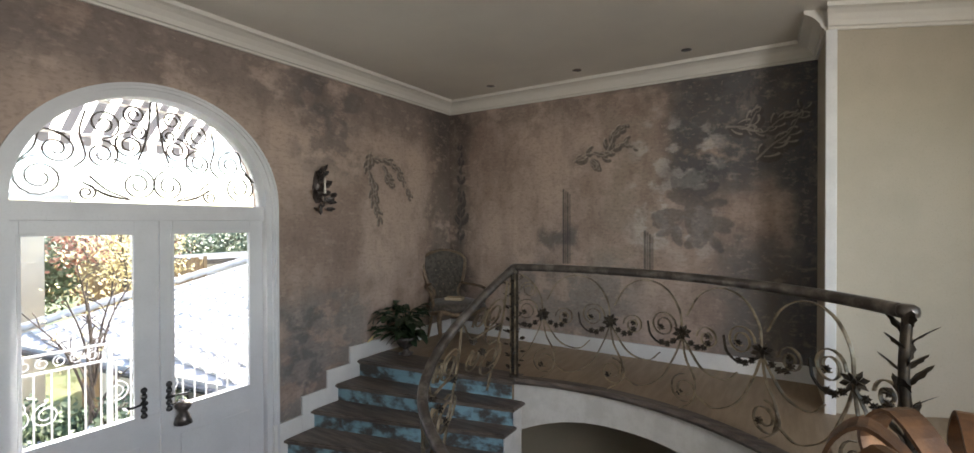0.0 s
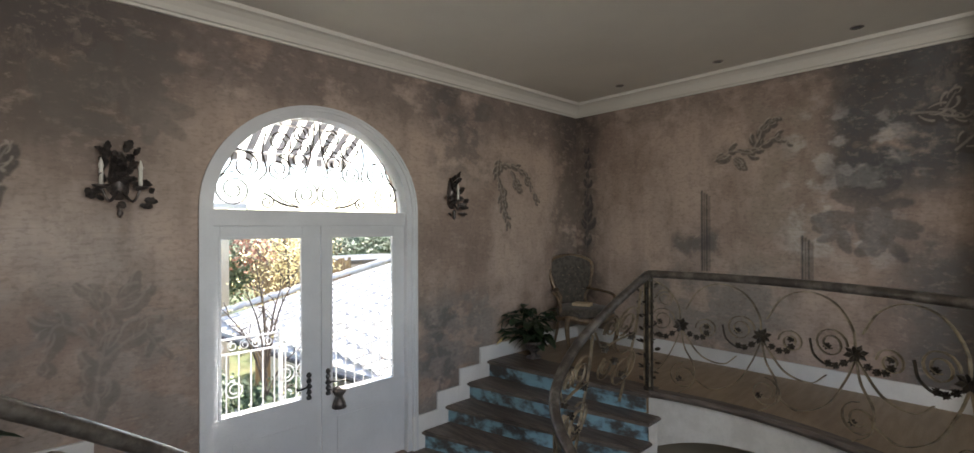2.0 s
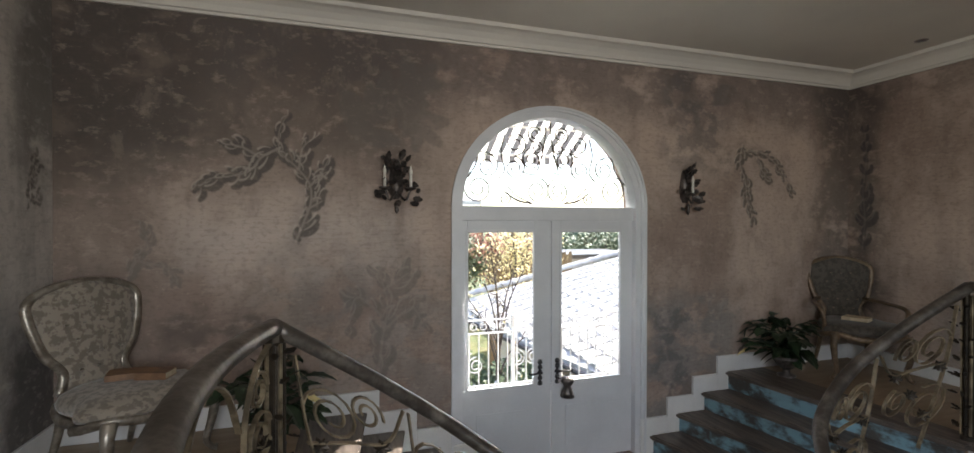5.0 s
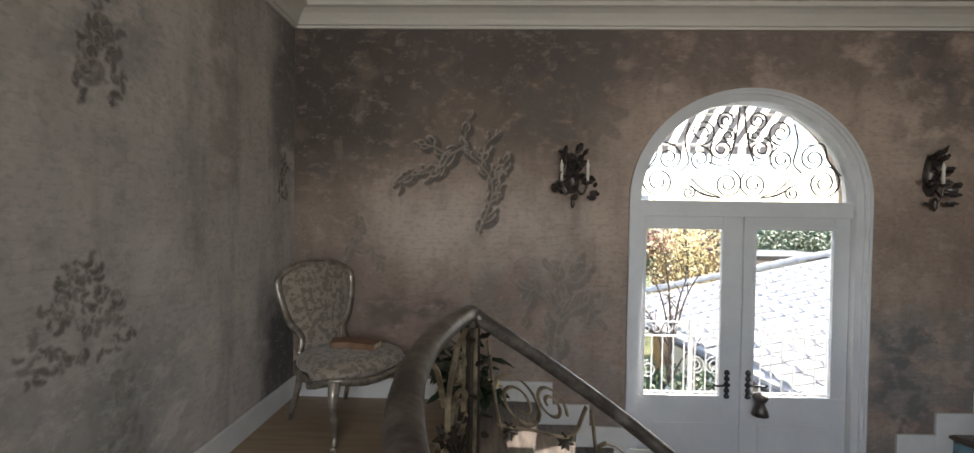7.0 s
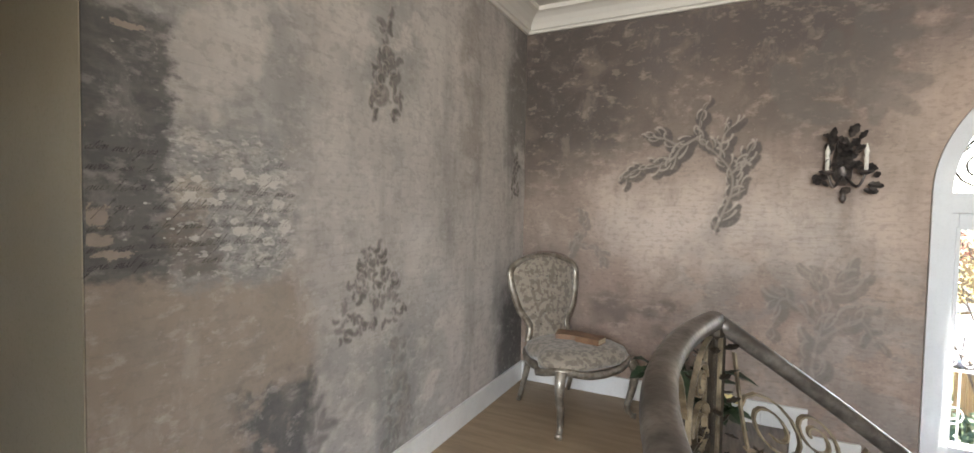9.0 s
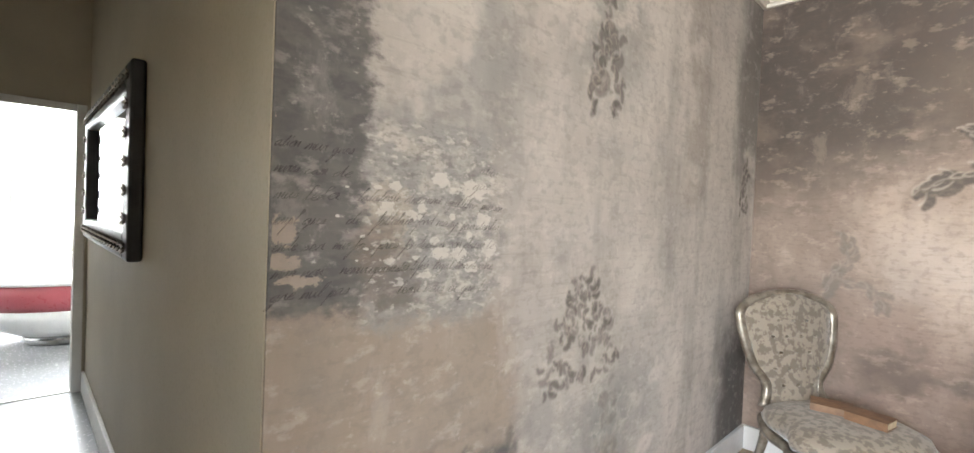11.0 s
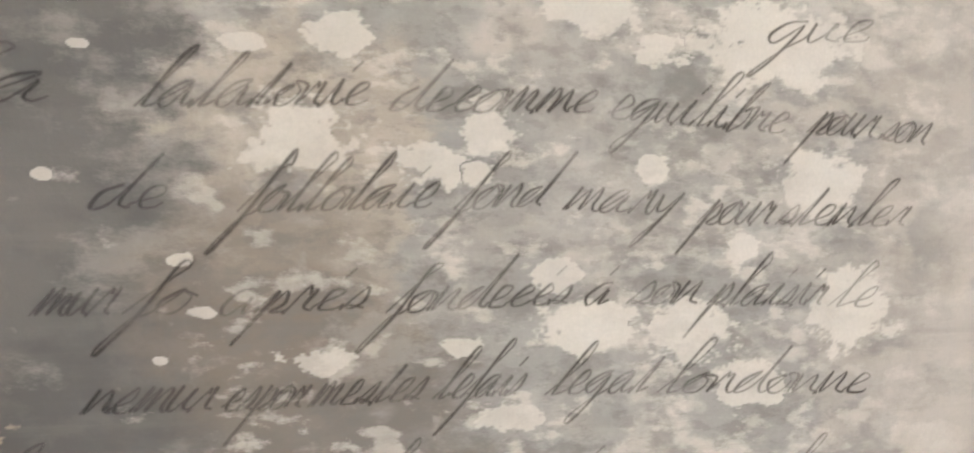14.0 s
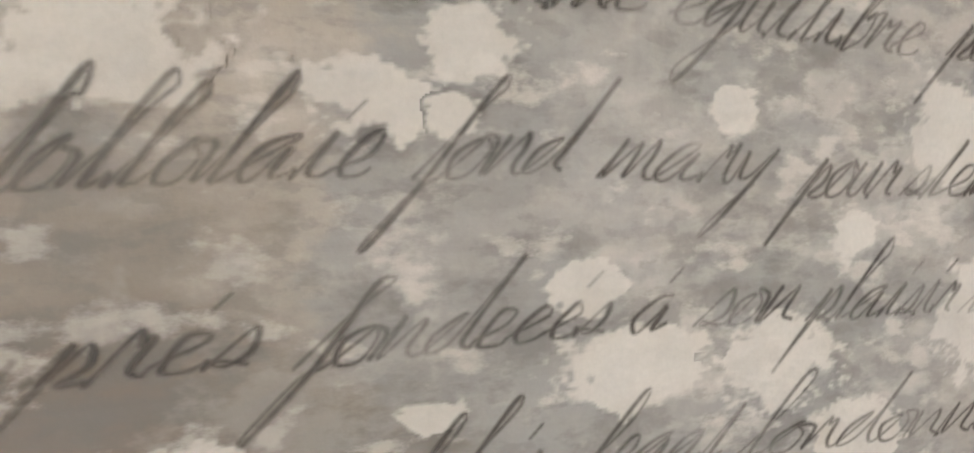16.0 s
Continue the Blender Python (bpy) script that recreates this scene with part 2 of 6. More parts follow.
M_RAIL = plain("worn_handrail", (0.085, 0.072, 0.062), (0.27, 0.24, 0.21), 7, 0.34, 0.5, fine=60, stretch=(1, 1, 1), bumpy=0.25, lo=0.4, hi=0.75)
M_IRON = plain("wrought_iron", (0.03, 0.025, 0.02), (0.07, 0.055, 0.04), 12, 0.45, 0.6, fine=120, bumpy=0.3)
M_GILT = plain("worn_gilt_iron", (0.38, 0.31, 0.21), (0.12, 0.095, 0.065), 9, 0.42, 0.55, fine=110, bumpy=0.25)
M_RUST = plain("bronzed_leaf", (0.20, 0.10, 0.045), (0.09, 0.05, 0.03), 14, 0.4, 0.6, fine=120, bumpy=0.3)
M_SILVER = plain("silver_leaf_wood", (0.38, 0.345, 0.295), (0.18, 0.155, 0.125), 14, 0.32, 0.6, fine=100, bumpy=0.25)
M_DARKWOOD = plain("dark_gilt_wood", (0.24, 0.17, 0.11), (0.10, 0.07, 0.045), 12, 0.35, 0.3, fine=100, bumpy=0.25)
M_BLACK = plain("black_metal", (0.012, 0.012, 0.014), (0.025, 0.025, 0.027), 10, 0.4, 0.2, fine=90, bumpy=0.1)
M_TIN = plain("tarnished_tin", (0.07, 0.062, 0.06), (0.16, 0.14, 0.13), 22, 0.4, 0.7, fine=120, bumpy=0.3)
M_CANDLE = plain("candle_wax", (0.75, 0.72, 0.66), (0.66, 0.62, 0.55), 20, 0.5, fine=90, bumpy=0.05)
M_LEAF = plain("dark_leaf", (0.012, 0.026, 0.012), (0.028, 0.05, 0.022), 14, 0.4, fine=60)
M_YELLOW = plain("yellow_leaf", (0.85, 0.72, 0.36), (0.74, 0.60, 0.26), 5, 0.6, fine=40)
M_BARK = plain("bark", (0.10, 0.075, 0.06), (0.18, 0.14, 0.11), 10, 0.8, fine=40, bumpy=0.6)
M_GREEN = plain("shrub_leaf", (0.10, 0.15, 0.07), (0.15, 0.18, 0.09), 4, 0.6, fine=20)
M_TILE = plain("roof_tile", (0.62, 0.59, 0.56), (0.50, 0.475, 0.45), 2.5, 0.7, fine=18, bumpy=0.4)
M_HOUSE = plain("rendered_wall", (0.70, 0.62, 0.50), (0.62, 0.55, 0.44), 0.8, 0.8, fine=20)
M_FENCE = plain("fence_wood", (0.32, 0.22, 0.12), (0.24, 0.16, 0.09), 3, 0.8, fine=12, stretch=(6, 6, 1))
M_GRASS = plain("grass", (0.09, 0.12, 0.04), (0.16, 0.15, 0.07), 0.6, 0.9, fine=15, bumpy=0.6)
M_PAVE = plain("pale_paving", (0.52, 0.49, 0.45), (0.44, 0.42, 0.38), 1.2, 0.8, fine=12)
M_BROWNR = plain("red_brick_render", (0.42, 0.20, 0.13), (0.34, 0.16, 0.11), 2, 0.85, fine=15)
M_AWN_G = plain("awning_grey_cloth", (0.16, 0.16, 0.165), (0.19, 0.19, 0.195), 3, 0.8, fine=60)
M_AWN_W = plain("awning_white_cloth", (0.78, 0.77, 0.74), (0.7, 0.69, 0.66), 3, 0.8, fine=60)
for m_, col in ((M_AWN_G, (0.16, 0.16, 0.17, 1)), (M_AWN_W, (0.8, 0.79, 0.76, 1))):
    nt_ = m_.node_tree
    tr = nt_.nodes.new("ShaderNodeBsdfTranslucent")
    tr.inputs[0].default_value = col
    ad = nt_.nodes.new("ShaderNodeAddShader")
    nt_.links.new(nt_.nodes["Principled BSDF"].outputs[0], ad.inputs[0])
    nt_.links.new(tr.outputs[0], ad.inputs[1])
    nt_.links.new(ad.outputs[0], nt_.nodes["Material Output"].inputs[0])
M_CHROME = plain("chrome", (0.6, 0.6, 0.6), (0.5, 0.5, 0.5), 5, 0.2, 1.0, fine=40, bumpy=0.02)
M_PINK = plain("pink_enamel", (0.42, 0.10, 0.12), (0.36, 0.085, 0.10), 2, 0.3, fine=30, bumpy=0.03)
M_TOWEL = plain("towel", (0.60, 0.62, 0.68), (0.5, 0.52, 0.58), 9, 0.9, fine=200, bumpy=0.5)
M_GREYFL = plain("grey_painted_floor", (0.36, 0.37, 0.385), (0.31, 0.32, 0.335), 1.2, 0.24, fine=40, bumpy=0.05)
M_BOOK = plain("aged_book_cover", (0.24, 0.135, 0.075), (0.15, 0.085, 0.05), 14, 0.5, fine=80)
M_PAGES = plain("book_pages", (0.62, 0.52, 0.36), (0.5, 0.41, 0.28), 30, 0.8, fine=200)


def upholstery(k=1.0):
    m, nt, b = material("tufted_brocade")
    v = noisef(nt, 26, 3)
    c = mixc(nt, ramp(nt, v, 0.46, 0.56), tuple(k * v for v in (0.36, 0.31, 0.25)), tuple(k * v for v in (0.21, 0.175, 0.14)))
    nt.links.new(c, b.inputs["Base Color"])
    b.inputs["Roughness"].default_value = 0.8
    b.inputs["Sheen Weight"].default_value = 0.3
    bump(nt, b, v, 0.35, 0.004)
    return m


M_CLOTH = upholstery(0.78)
M_CLOTH_DARK = upholstery(0.26)


def glass_material():
    m, nt, b = material("window_glass")
    b.inputs["Base Color"].default_value = (1, 1, 1, 1)
    b.inputs["Roughness"].default_value = 0.0
    b.inputs["IOR"].default_value = 1.45
    b.inputs["Transmission Weight"].default_value = 1.0
    return m


M_GLASS = glass_material()


def mirror_material():
    m, nt, b = material("mirror_silver")
    b.inputs["Base Color"].default_value = (0.86, 0.88, 0.88, 1)
    b.inputs["Metallic"].default_value = 1.0
    b.inputs["Roughness"].default_value = 0.03
    return m


M_MIRROR = mirror_material()

# ---- mesh helpers ----


def box(bm, x0, y0, z0, x1, y1, z1, bevel=0.0):
    r = bmesh.ops.create_cube(bm, size=1)
    vs = r["verts"]
    for v in vs:
        v.co = Vector(((x0 + x1) / 2 + v.co.x * (x1 - x0), (y0 + y1) / 2 + v.co.y * (y1 - y0), (z0 + z1) / 2 + v.co.z * (z1 - z0)))
    if bevel:
        es = {e for v in vs for e in v.link_edges}
        bmesh.ops.bevel(bm, geom=list(es), offset=bevel, segments=2, affect="EDGES", profile=0.5)
    return bm


def mesh_object(name, bm, mat, parent=None, label="", smooth=False):
    me = bpy.data.meshes.new(name)
    bm.normal_update()
    bm.to_mesh(me)
    bm.free()
    me.materials.append(mat)
    if smooth:
        for p in me.polygons:
            p.use_smooth = True
    ob = new(name, me)
    if parent:
        ob.parent = parent
    if label:
        ob["label"] = label
    return ob


def part(name, bm, mat, parent, label="", smooth=False):
    return mesh_object(name, bm, mat, parent, label, smooth)


def bx(*a, bevel=0.0):
    return box(bmesh.new(), *a, bevel=bevel)


def structure(name, bm, mat, label="", smooth=False):
    return tagged(mesh_object(name, bm, mat, smooth=smooth), label, "structure", kind="structure")


def thing(name, label, category, group="", at=None):
    ob = new(name)
    ob.empty_display_size = 0.1
    if at:
        ob.matrix_world = at
    return tagged(ob, label, category, group)


def smooth_path(pts, n=8):
    """Catmull-Rom through the points."""
    pts = [Vector(p) for p in pts]
    ext = [2 * pts[0] - pts[1]] + pts + [2 * pts[-1] - pts[-2]]
    out = []
    for i in range(1, len(ext) - 2):
        p0, p1, p2, p3 = ext[i - 1:i + 3]
        for k in range(n):
            t = k / n
            out.append(0.5 * ((2 * p1) + (p2 - p0) * t + (2 * p0 - 5 * p1 + 4 * p2 - p3) * t * t + (3 * p1 - p0 - 3 * p2 + p3) * t ** 3))
    return out + [pts[-1]]


def sweep(bm, path, profile, up=Vector((0, 0, 1)), scale=None, closed_profile=True):
    """Sweep a closed profile of (side, up) points along a path."""
    rings = []
    n = len(path)
    for i, p in enumerate(path):
        d = (path[min(i + 1, n - 1)] - path[max(i - 1, 0)])
        if d.length < 1e-9:
            d = Vector((1, 0, 0))
        d.normalize()
        side = d.cross(up)
        side = side.normalized() if side.length > 1e-4 else Vector((1, 0, 0))
        u = side.cross(d)
        s = scale(i / max(1, n - 1)) if scale else 1.0
        rings.append([bm.verts.new(p + side * a * s + u * b * s) for a, b in profile])
    m = len(profile)
    for r0, r1 in zip(rings, rings[1:]):
        for k in range(m):
            bm.faces.new((r0[k], r0[(k + 1) % m], r1[(k + 1) % m], r1[k]))
    bm.faces.new(rings[0][::-1])
    bm.faces.new(rings[-1])
    return bm


def circle_profile(r, n=8, squash=1.0):
    return [(r * math.cos(2 * math.pi * k / n), r * squash * math.sin(2 * math.pi * k / n)) for k in range(n)]


def lathe(bm, prof, n=16, at=(0, 0, 0)):
    rings = [[bm.verts.new((at[0] + r * math.cos(2 * math.pi * k / n), at[1] + r * math.sin(2 * math.pi * k / n), at[2] + z)) for k in range(n)] for r, z in prof]
    for r0, r1 in zip(rings, rings[1:]):
        for k in range(n):
            bm.faces.new((r0[k], r0[(k + 1) % n], r1[(k + 1) % n], r1[k]))
    bm.faces.new(rings[0][::-1])
    bm.faces.new(rings[-1])
    return bm


def prism(bm, outline, depth_vec):
    """A slab from an outline of 3D points, pushed along a vector."""
    d = Vector(depth_vec)
    a = [bm.verts.new(Vector(p)) for p in outline]
    b = [bm.verts.new(Vector(p) + d) for p in outline]
    bm.faces.new(a[::-1])
    bm.faces.new(b)
    n = len(a)
    for k in range(n):
        bm.faces.new((a[k], a[(k + 1) % n], b[(k + 1) % n], b[k]))
    bmesh.ops.recalc_face_normals(bm, faces=bm.faces)
    return bm


# ---- the plan ----
XW, XE, ZC, ZK = -3.432, 3.38, 2.95, 2.80     # walls, ceiling, foot of the cornice
CX, CY, R = 0.12, -2.35, 2.15                 # the round stairwell
RISE, ZL = 0.165, -0.66                       # step height, half landing
YC = -2.998                                   # corner where the passage leaves
HALF, SPRING = 0.85, 1.54                    # arched opening


def arch_pts(hw, spring, rise, y, foot, n=28):
    return [(-hw, y, foot)] + [(-hw * math.cos(math.pi * k / n), y, spring + rise * math.sin(math.pi * k / n)) for k in range(n + 1)] + [(hw, y, foot)]


ARISE = 0.80
# north wall with the arched opening
bm = bmesh.new()
ap = arch_pts(HALF + 0.01, SPRING, ARISE + 0.01, 0, ZL)
left = [(XW - 0.3, 0, -4.0), (XW - 0.3, 0, 3.2), (0, 0, 3.2)] + [p for p in ap[:16]][::-1] + [(-HALF - 0.01, 0, -4.0)]
right = [(-p[0] if i > 1 else -(XW - 0.3), p[1], p[2]) for i, p in enumerate(left)]
right[0], right[1] = (XE + 0.3, 0, -4.0), (XE + 0.3, 0, 3.2)
prism(bm, left, (0, 0.3, 0))
prism(bm, right, (0, 0.3, 0))
box(bm, -HALF - 0.01, 0.001, -4.0, HALF + 0.01, 0.3, ZL)
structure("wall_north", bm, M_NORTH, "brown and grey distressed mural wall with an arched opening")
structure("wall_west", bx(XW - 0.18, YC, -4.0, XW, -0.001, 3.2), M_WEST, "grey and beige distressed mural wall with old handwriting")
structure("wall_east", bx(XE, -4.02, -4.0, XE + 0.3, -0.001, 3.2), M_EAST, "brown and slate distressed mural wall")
bm = bmesh.new()
prism(bm, [(2.67, -3.99, -0.2), (XE - 0.001, -3.955, -0.2), (XE - 0.001, -4.021, -0.2), (XE + 0.3, -4.021, -0.2), (XE + 0.3, -6.6, -0.2), (3.95, -6.6, -0.2)], (0, 0, 3.4))
structure("wall_pier", bm, M_CREAM, "plain cream painted wall at the end of the mural")
structure("trim_pier", bx(2.648, -4.045, 0.0, 2.70, -3.975, 2.80, bevel=0.006), M_WHITE, "white painted edge strip")
structure("wall_passage_north", bx(-7.2, YC + 0.001, -0.2, XW - 0.182, YC + 0.15, 3.2), M_CREAM, "cream painted passage wall")
structure("wall_passage_corner", bx(XW - 0.181, YC - 0.004, -0.2, XW - 0.004, YC - 0.001, 3.2), M_CREAM, "cream painted return of the mural wall")
structure("wall_passage_south", bx(-7.0, -4.35, -0.2, XW + 0.6, -4.05, 3.2), M_CREAM, "cream painted passage wall")
structure("wall_south_west", bx(XW + 0.601, -6.8, -0.2, XW + 0.75, -4.05, 3.2), M_CREAM, "cream painted wall")
# unseen south wall, its window opening assumed for the hall fill light
bm = bmesh.new()
box(bm, XW + 0.4, -6.95, -4, -2.3, -6.7, 3.2)
box(bm, 1.3, -6.95, -4, 4.2, -6.7, 3.2)
box(bm, -2.299, -6.95, -4, 1.299, -6.7, 0.75)
box(bm, -2.299, -6.95, 2.65, 1.299, -6.7, 3.2)
structure("wall_south", bm, M_CREAM, "cream painted wall with an assumed wide window opening")
# passage end wall with door opening
bm = bmesh.new()
box(bm, -7.12, -4.35, -0.2, -7.0, -3.93, 3.2)
box(bm, -7.12, -3.929, 2.06, -7.0, YC, 3.2)
box(bm, -7.12, -3.06, -0.2, -7.0, YC, 2.059)
structure("wall_passage_end", bm, M_CREAM, "cream painted wall with a bathroom doorway")
# bathroom shell
bm = bmesh.new()
box(bm, -9.8, -4.9, -0.2, -7.13, -4.75, 3.0)
box(bm, -9.8, -1.65, -0.2, -7.13, -1.5, 3.0)
box(bm, -9.75, -4.749, -0.2, -9.6, -3.42, 3.0)
box(bm, -9.75, -2.6, -0.2, -9.6, -1.651, 3.0)
box(bm, -9.75, -3.419, -0.2, -9.6, -2.601, 0.75)
box(bm, -9.75, -3.419, 2.15, -9.6, -2.601, 3.0)
structure("wall_bathroom", bm, M_WHITE, "white painted bathroom walls")
structure("floor_bathroom", bx(-9.6, -4.75, -0.2, -7.121, -1.65, 0.002), M_GREYFL, "grey bathroom floor")
structure("ceiling_bathroom", bx(-9.8, -4.9, 2.7, -7.13, -1.5, 2.8), M_CEIL, "white bathroom ceiling")
structure("floor_passage", bx(-7.12, -4.05, -0.2, XW - 0.001, YC, 0.0), M_GREYFL, "shiny grey painted passage floor")
structure("threshold", bx(-7.1, -3.92, 0.0, -7.02, -3.07, 0.008, bevel=0.002), M_WHITE, "white door threshold")


def ring_floor():
    """Upper floor round the stairwell."""
    bm = bmesh.new()
    n = 72
    a0, a1 = math.radians(19), math.radians(-199)
    inner = [Vector((CX + R * math.cos(a0 + (a1 - a0) * k / n), CY + R * math.sin(a0 + (a1 - a0) * k / n), 0)) for k in range(n + 1)]
    outer = []
    for p in inner:
        d = Vector((p.x - CX, p.y - CY, 0)).normalized()
        t = min([(XE - CX) / d.x if d.x > 1e-6 else 99, (XW - CX) / d.x if d.x < -1e-6 else 99, (-6.7 - CY) / d.y if d.y < -1e-6 else 99, (-0.0 - CY) / d.y if d.y > 1e-6 else 99])
        outer.append(Vector((CX + d.x * t, CY + d.y * t, 0)))
    for k in range(n):
        prism(bm, [inner[k], inner[k + 1], outer[k + 1], outer[k]], (0, 0, -0.2))
    for s in (1, -1):
        xs = XE if s > 0 else XW
        i0, o0 = (inner[0], outer[0]) if s > 0 else (inner[-1], outer[-1])
        prism(bm, [i0, o0, Vector((xs, 0, 0)), Vector((CX + s * 1.68, 0, 0))], (0, 0, -0.2))
    box(bm, XW + 0.0, -6.7, -0.2, XW + 0.6, -4.05, -0.001)
    return bm


structure("floor", ring_floor(), M_FLOOR, "worn brown painted landing floor")
# curved fascia of the stairwell, scalloped below
bm = bmesh.new()
n = 90
for k in range(n):
    q = []
    for kk in (k, k + 1):
        a = math.radians(19 - 218 * kk / n)
        f = kk / n
        drop = -0.30 - 0.20 * (abs((f * 4) % 1 - 0.5) * 2) ** 2.5
        q.append((Vector((CX + (R - 0.002) * math.cos(a), CY + (R - 0.002) * math.sin(a), -0.045)), drop, a))
    (p0, d0, a), (p1, d1, b) = q
    o0, o1 = Vector((math.cos(a), math.sin(a), 0)) * 0.12, Vector((math.cos(b), math.sin(b), 0)) * 0.12
    l0, l1 = Vector((p0.x, p0.y, d0)), Vector((p1.x, p1.y, d1))
    v = [bm.verts.new(x) for x in (p0, p1, l1, l0, p0 + o0, p1 + o1, l1 + o1, l0 + o0)]
    for f in ((0, 1, 2, 3), (4, 7, 6, 5), (3, 2, 6, 7), (0, 4, 5, 1)):
        bm.faces.new([v[i] for i in f])
bmesh.ops.remove_doubles(bm, verts=bm.verts, dist=0.0005)
bmesh.ops.recalc_face_normals(bm, faces=bm.faces)
structure("fascia", bm, M_CRACK, "chipped white painted curved stairwell fascia", smooth=False)
rim = [Vector((CX + (R - 0.01) * math.cos(math.radians(20 - 220 * k / 80)), CY + (R - 0.01) * math.sin(math.radians(20 - 220 * k / 80)), -0.02)) for k in range(81)]
structure("trim_nosing", sweep(bmesh.new(), rim, [(-0.05, 0.026), (0.04, 0.026), (0.055, 0.0), (0.04, -0.026), (-0.05, -0.026)]), M_TREAD, "dark wooden nosing round the stairwell", smooth=False)
# storey below
structure("floor_lower", bx(XW, -6.7, -3.3, XE, 0, -3.15), M_TREAD, "dark floor of the storey below")
bm = bmesh.new()
box(bm, XW - 0.1, -6.7, -3.3, XW + 0.02, -0.0, -0.21)
box(bm, XE - 0.02, -6.7, -3.3, XE + 0.1, -0.0, -0.21)
structure("wall_lower", bm, M_CREAM, "shaded walls of the storey below")
# ceiling and cornice
structure("ceiling", bx(-7.2, -6.9, ZC, 4.3, 0.3, ZC + 0.15), M_CEIL, "off-white painted ceiling")
COVE = [(0.0, 0.0), (0.02, 0.0), (0.025, 0.018), (0.04, 0.022), (0.055, 0.055), (0.085, 0.09), (0.12, 0.112), (0.15, 0.12), (0.155, 0.15), (0.0, 0.15)]


def cornice(p0, p1, inward, m0=0.0, m1=0.0):
    d = (Vector(p1) - Vector(p0)).normalized()
    bm = bmesh.new()
    nrm = Vector(inward)
    a = [bm.verts.new(Vector(p0) + nrm * s + Vector((0, 0, z)) + d * s * m0) for s, z in COVE]
    b = [bm.verts.new(Vector(p1) + nrm * s + Vector((0, 0, z)) - d * s * m1) for s, z in COVE]
    k = len(COVE)
    for i in range(k):
        bm.faces.new((a[i], a[(i + 1) % k], b[(i + 1) % k], b[i]))
    bm.faces.new(a[::-1])
    bm.faces.new(b)
    bmesh.ops.recalc_face_normals(bm, faces=bm.faces)
    structure("trim_cornice", bm, M_CEIL, "off-white moulded plaster cornice")


cornice((XW, -0.001, ZK), (XE, -0.001, ZK), (0, -1, 0), 1, 1)
cornice((XW + 0.001, 0, ZK), (XW + 0.001, YC, ZK), (1, 0, 0), 1, 0)
cornice((XE - 0.001, 0, ZK), (XE - 0.001, -3.95, ZK), (-1, 0, 0), 1, 0)
dv = Vector((3.95 - 2.67, -6.6 + 3.99, 0)).normalized()
cornice((2.67, -3.99, ZK), (3.95, -6.6, ZK), (dv.y, -dv.x, 0), -0.6, 0)
cornice((2.67, -3.99, ZK), (XE, -3.955, ZK), (0.038, 0.999, 0), -0.6, 0)
# skirting
structure("baseboard_west", bx(XW, YC + 0.001, 0.0, XW + 0.022, -0.025, 0.15, bevel=0.004), M_WHITE, "white painted skirting board")
structure("baseboard_east", bx(XE - 0.022, -3.953, 0.0, XE, -0.025, 0.15, bevel=0.004), M_WHITE, "white painted skirting board")
bm = bmesh.new()
box(bm, XW + 0.001, -0.024, 0.0, CX - 1.82, 0, 0.15, bevel=0.004)
structure("baseboard_north_west", bm, M_WHITE, "white painted skirting board")
structure("baseboard_north_east", bx(CX + 1.82, -0.024, 0.0, XE - 0.001, 0, 0.15, bevel=0.004), M_WHITE, "white painted skirting board")
structure("baseboard_passage", bx(-7.0, -4.049, 0.0, XW + 0.6, -4.03, 0.15, bevel=0.004), M_WHITE, "white painted skirting board")
structure("baseboard_passage_north", bx(-7.0, YC - 0.02, 0.0, XW - 0.2, YC, 0.15, bevel=0.004), M_WHITE, "white painted skirting board")

# ---- stairs ----
WALLX, INX = [1.68, 1.40, 1.12, 0.84], [1.94, 1.79, 1.63, 1.45]


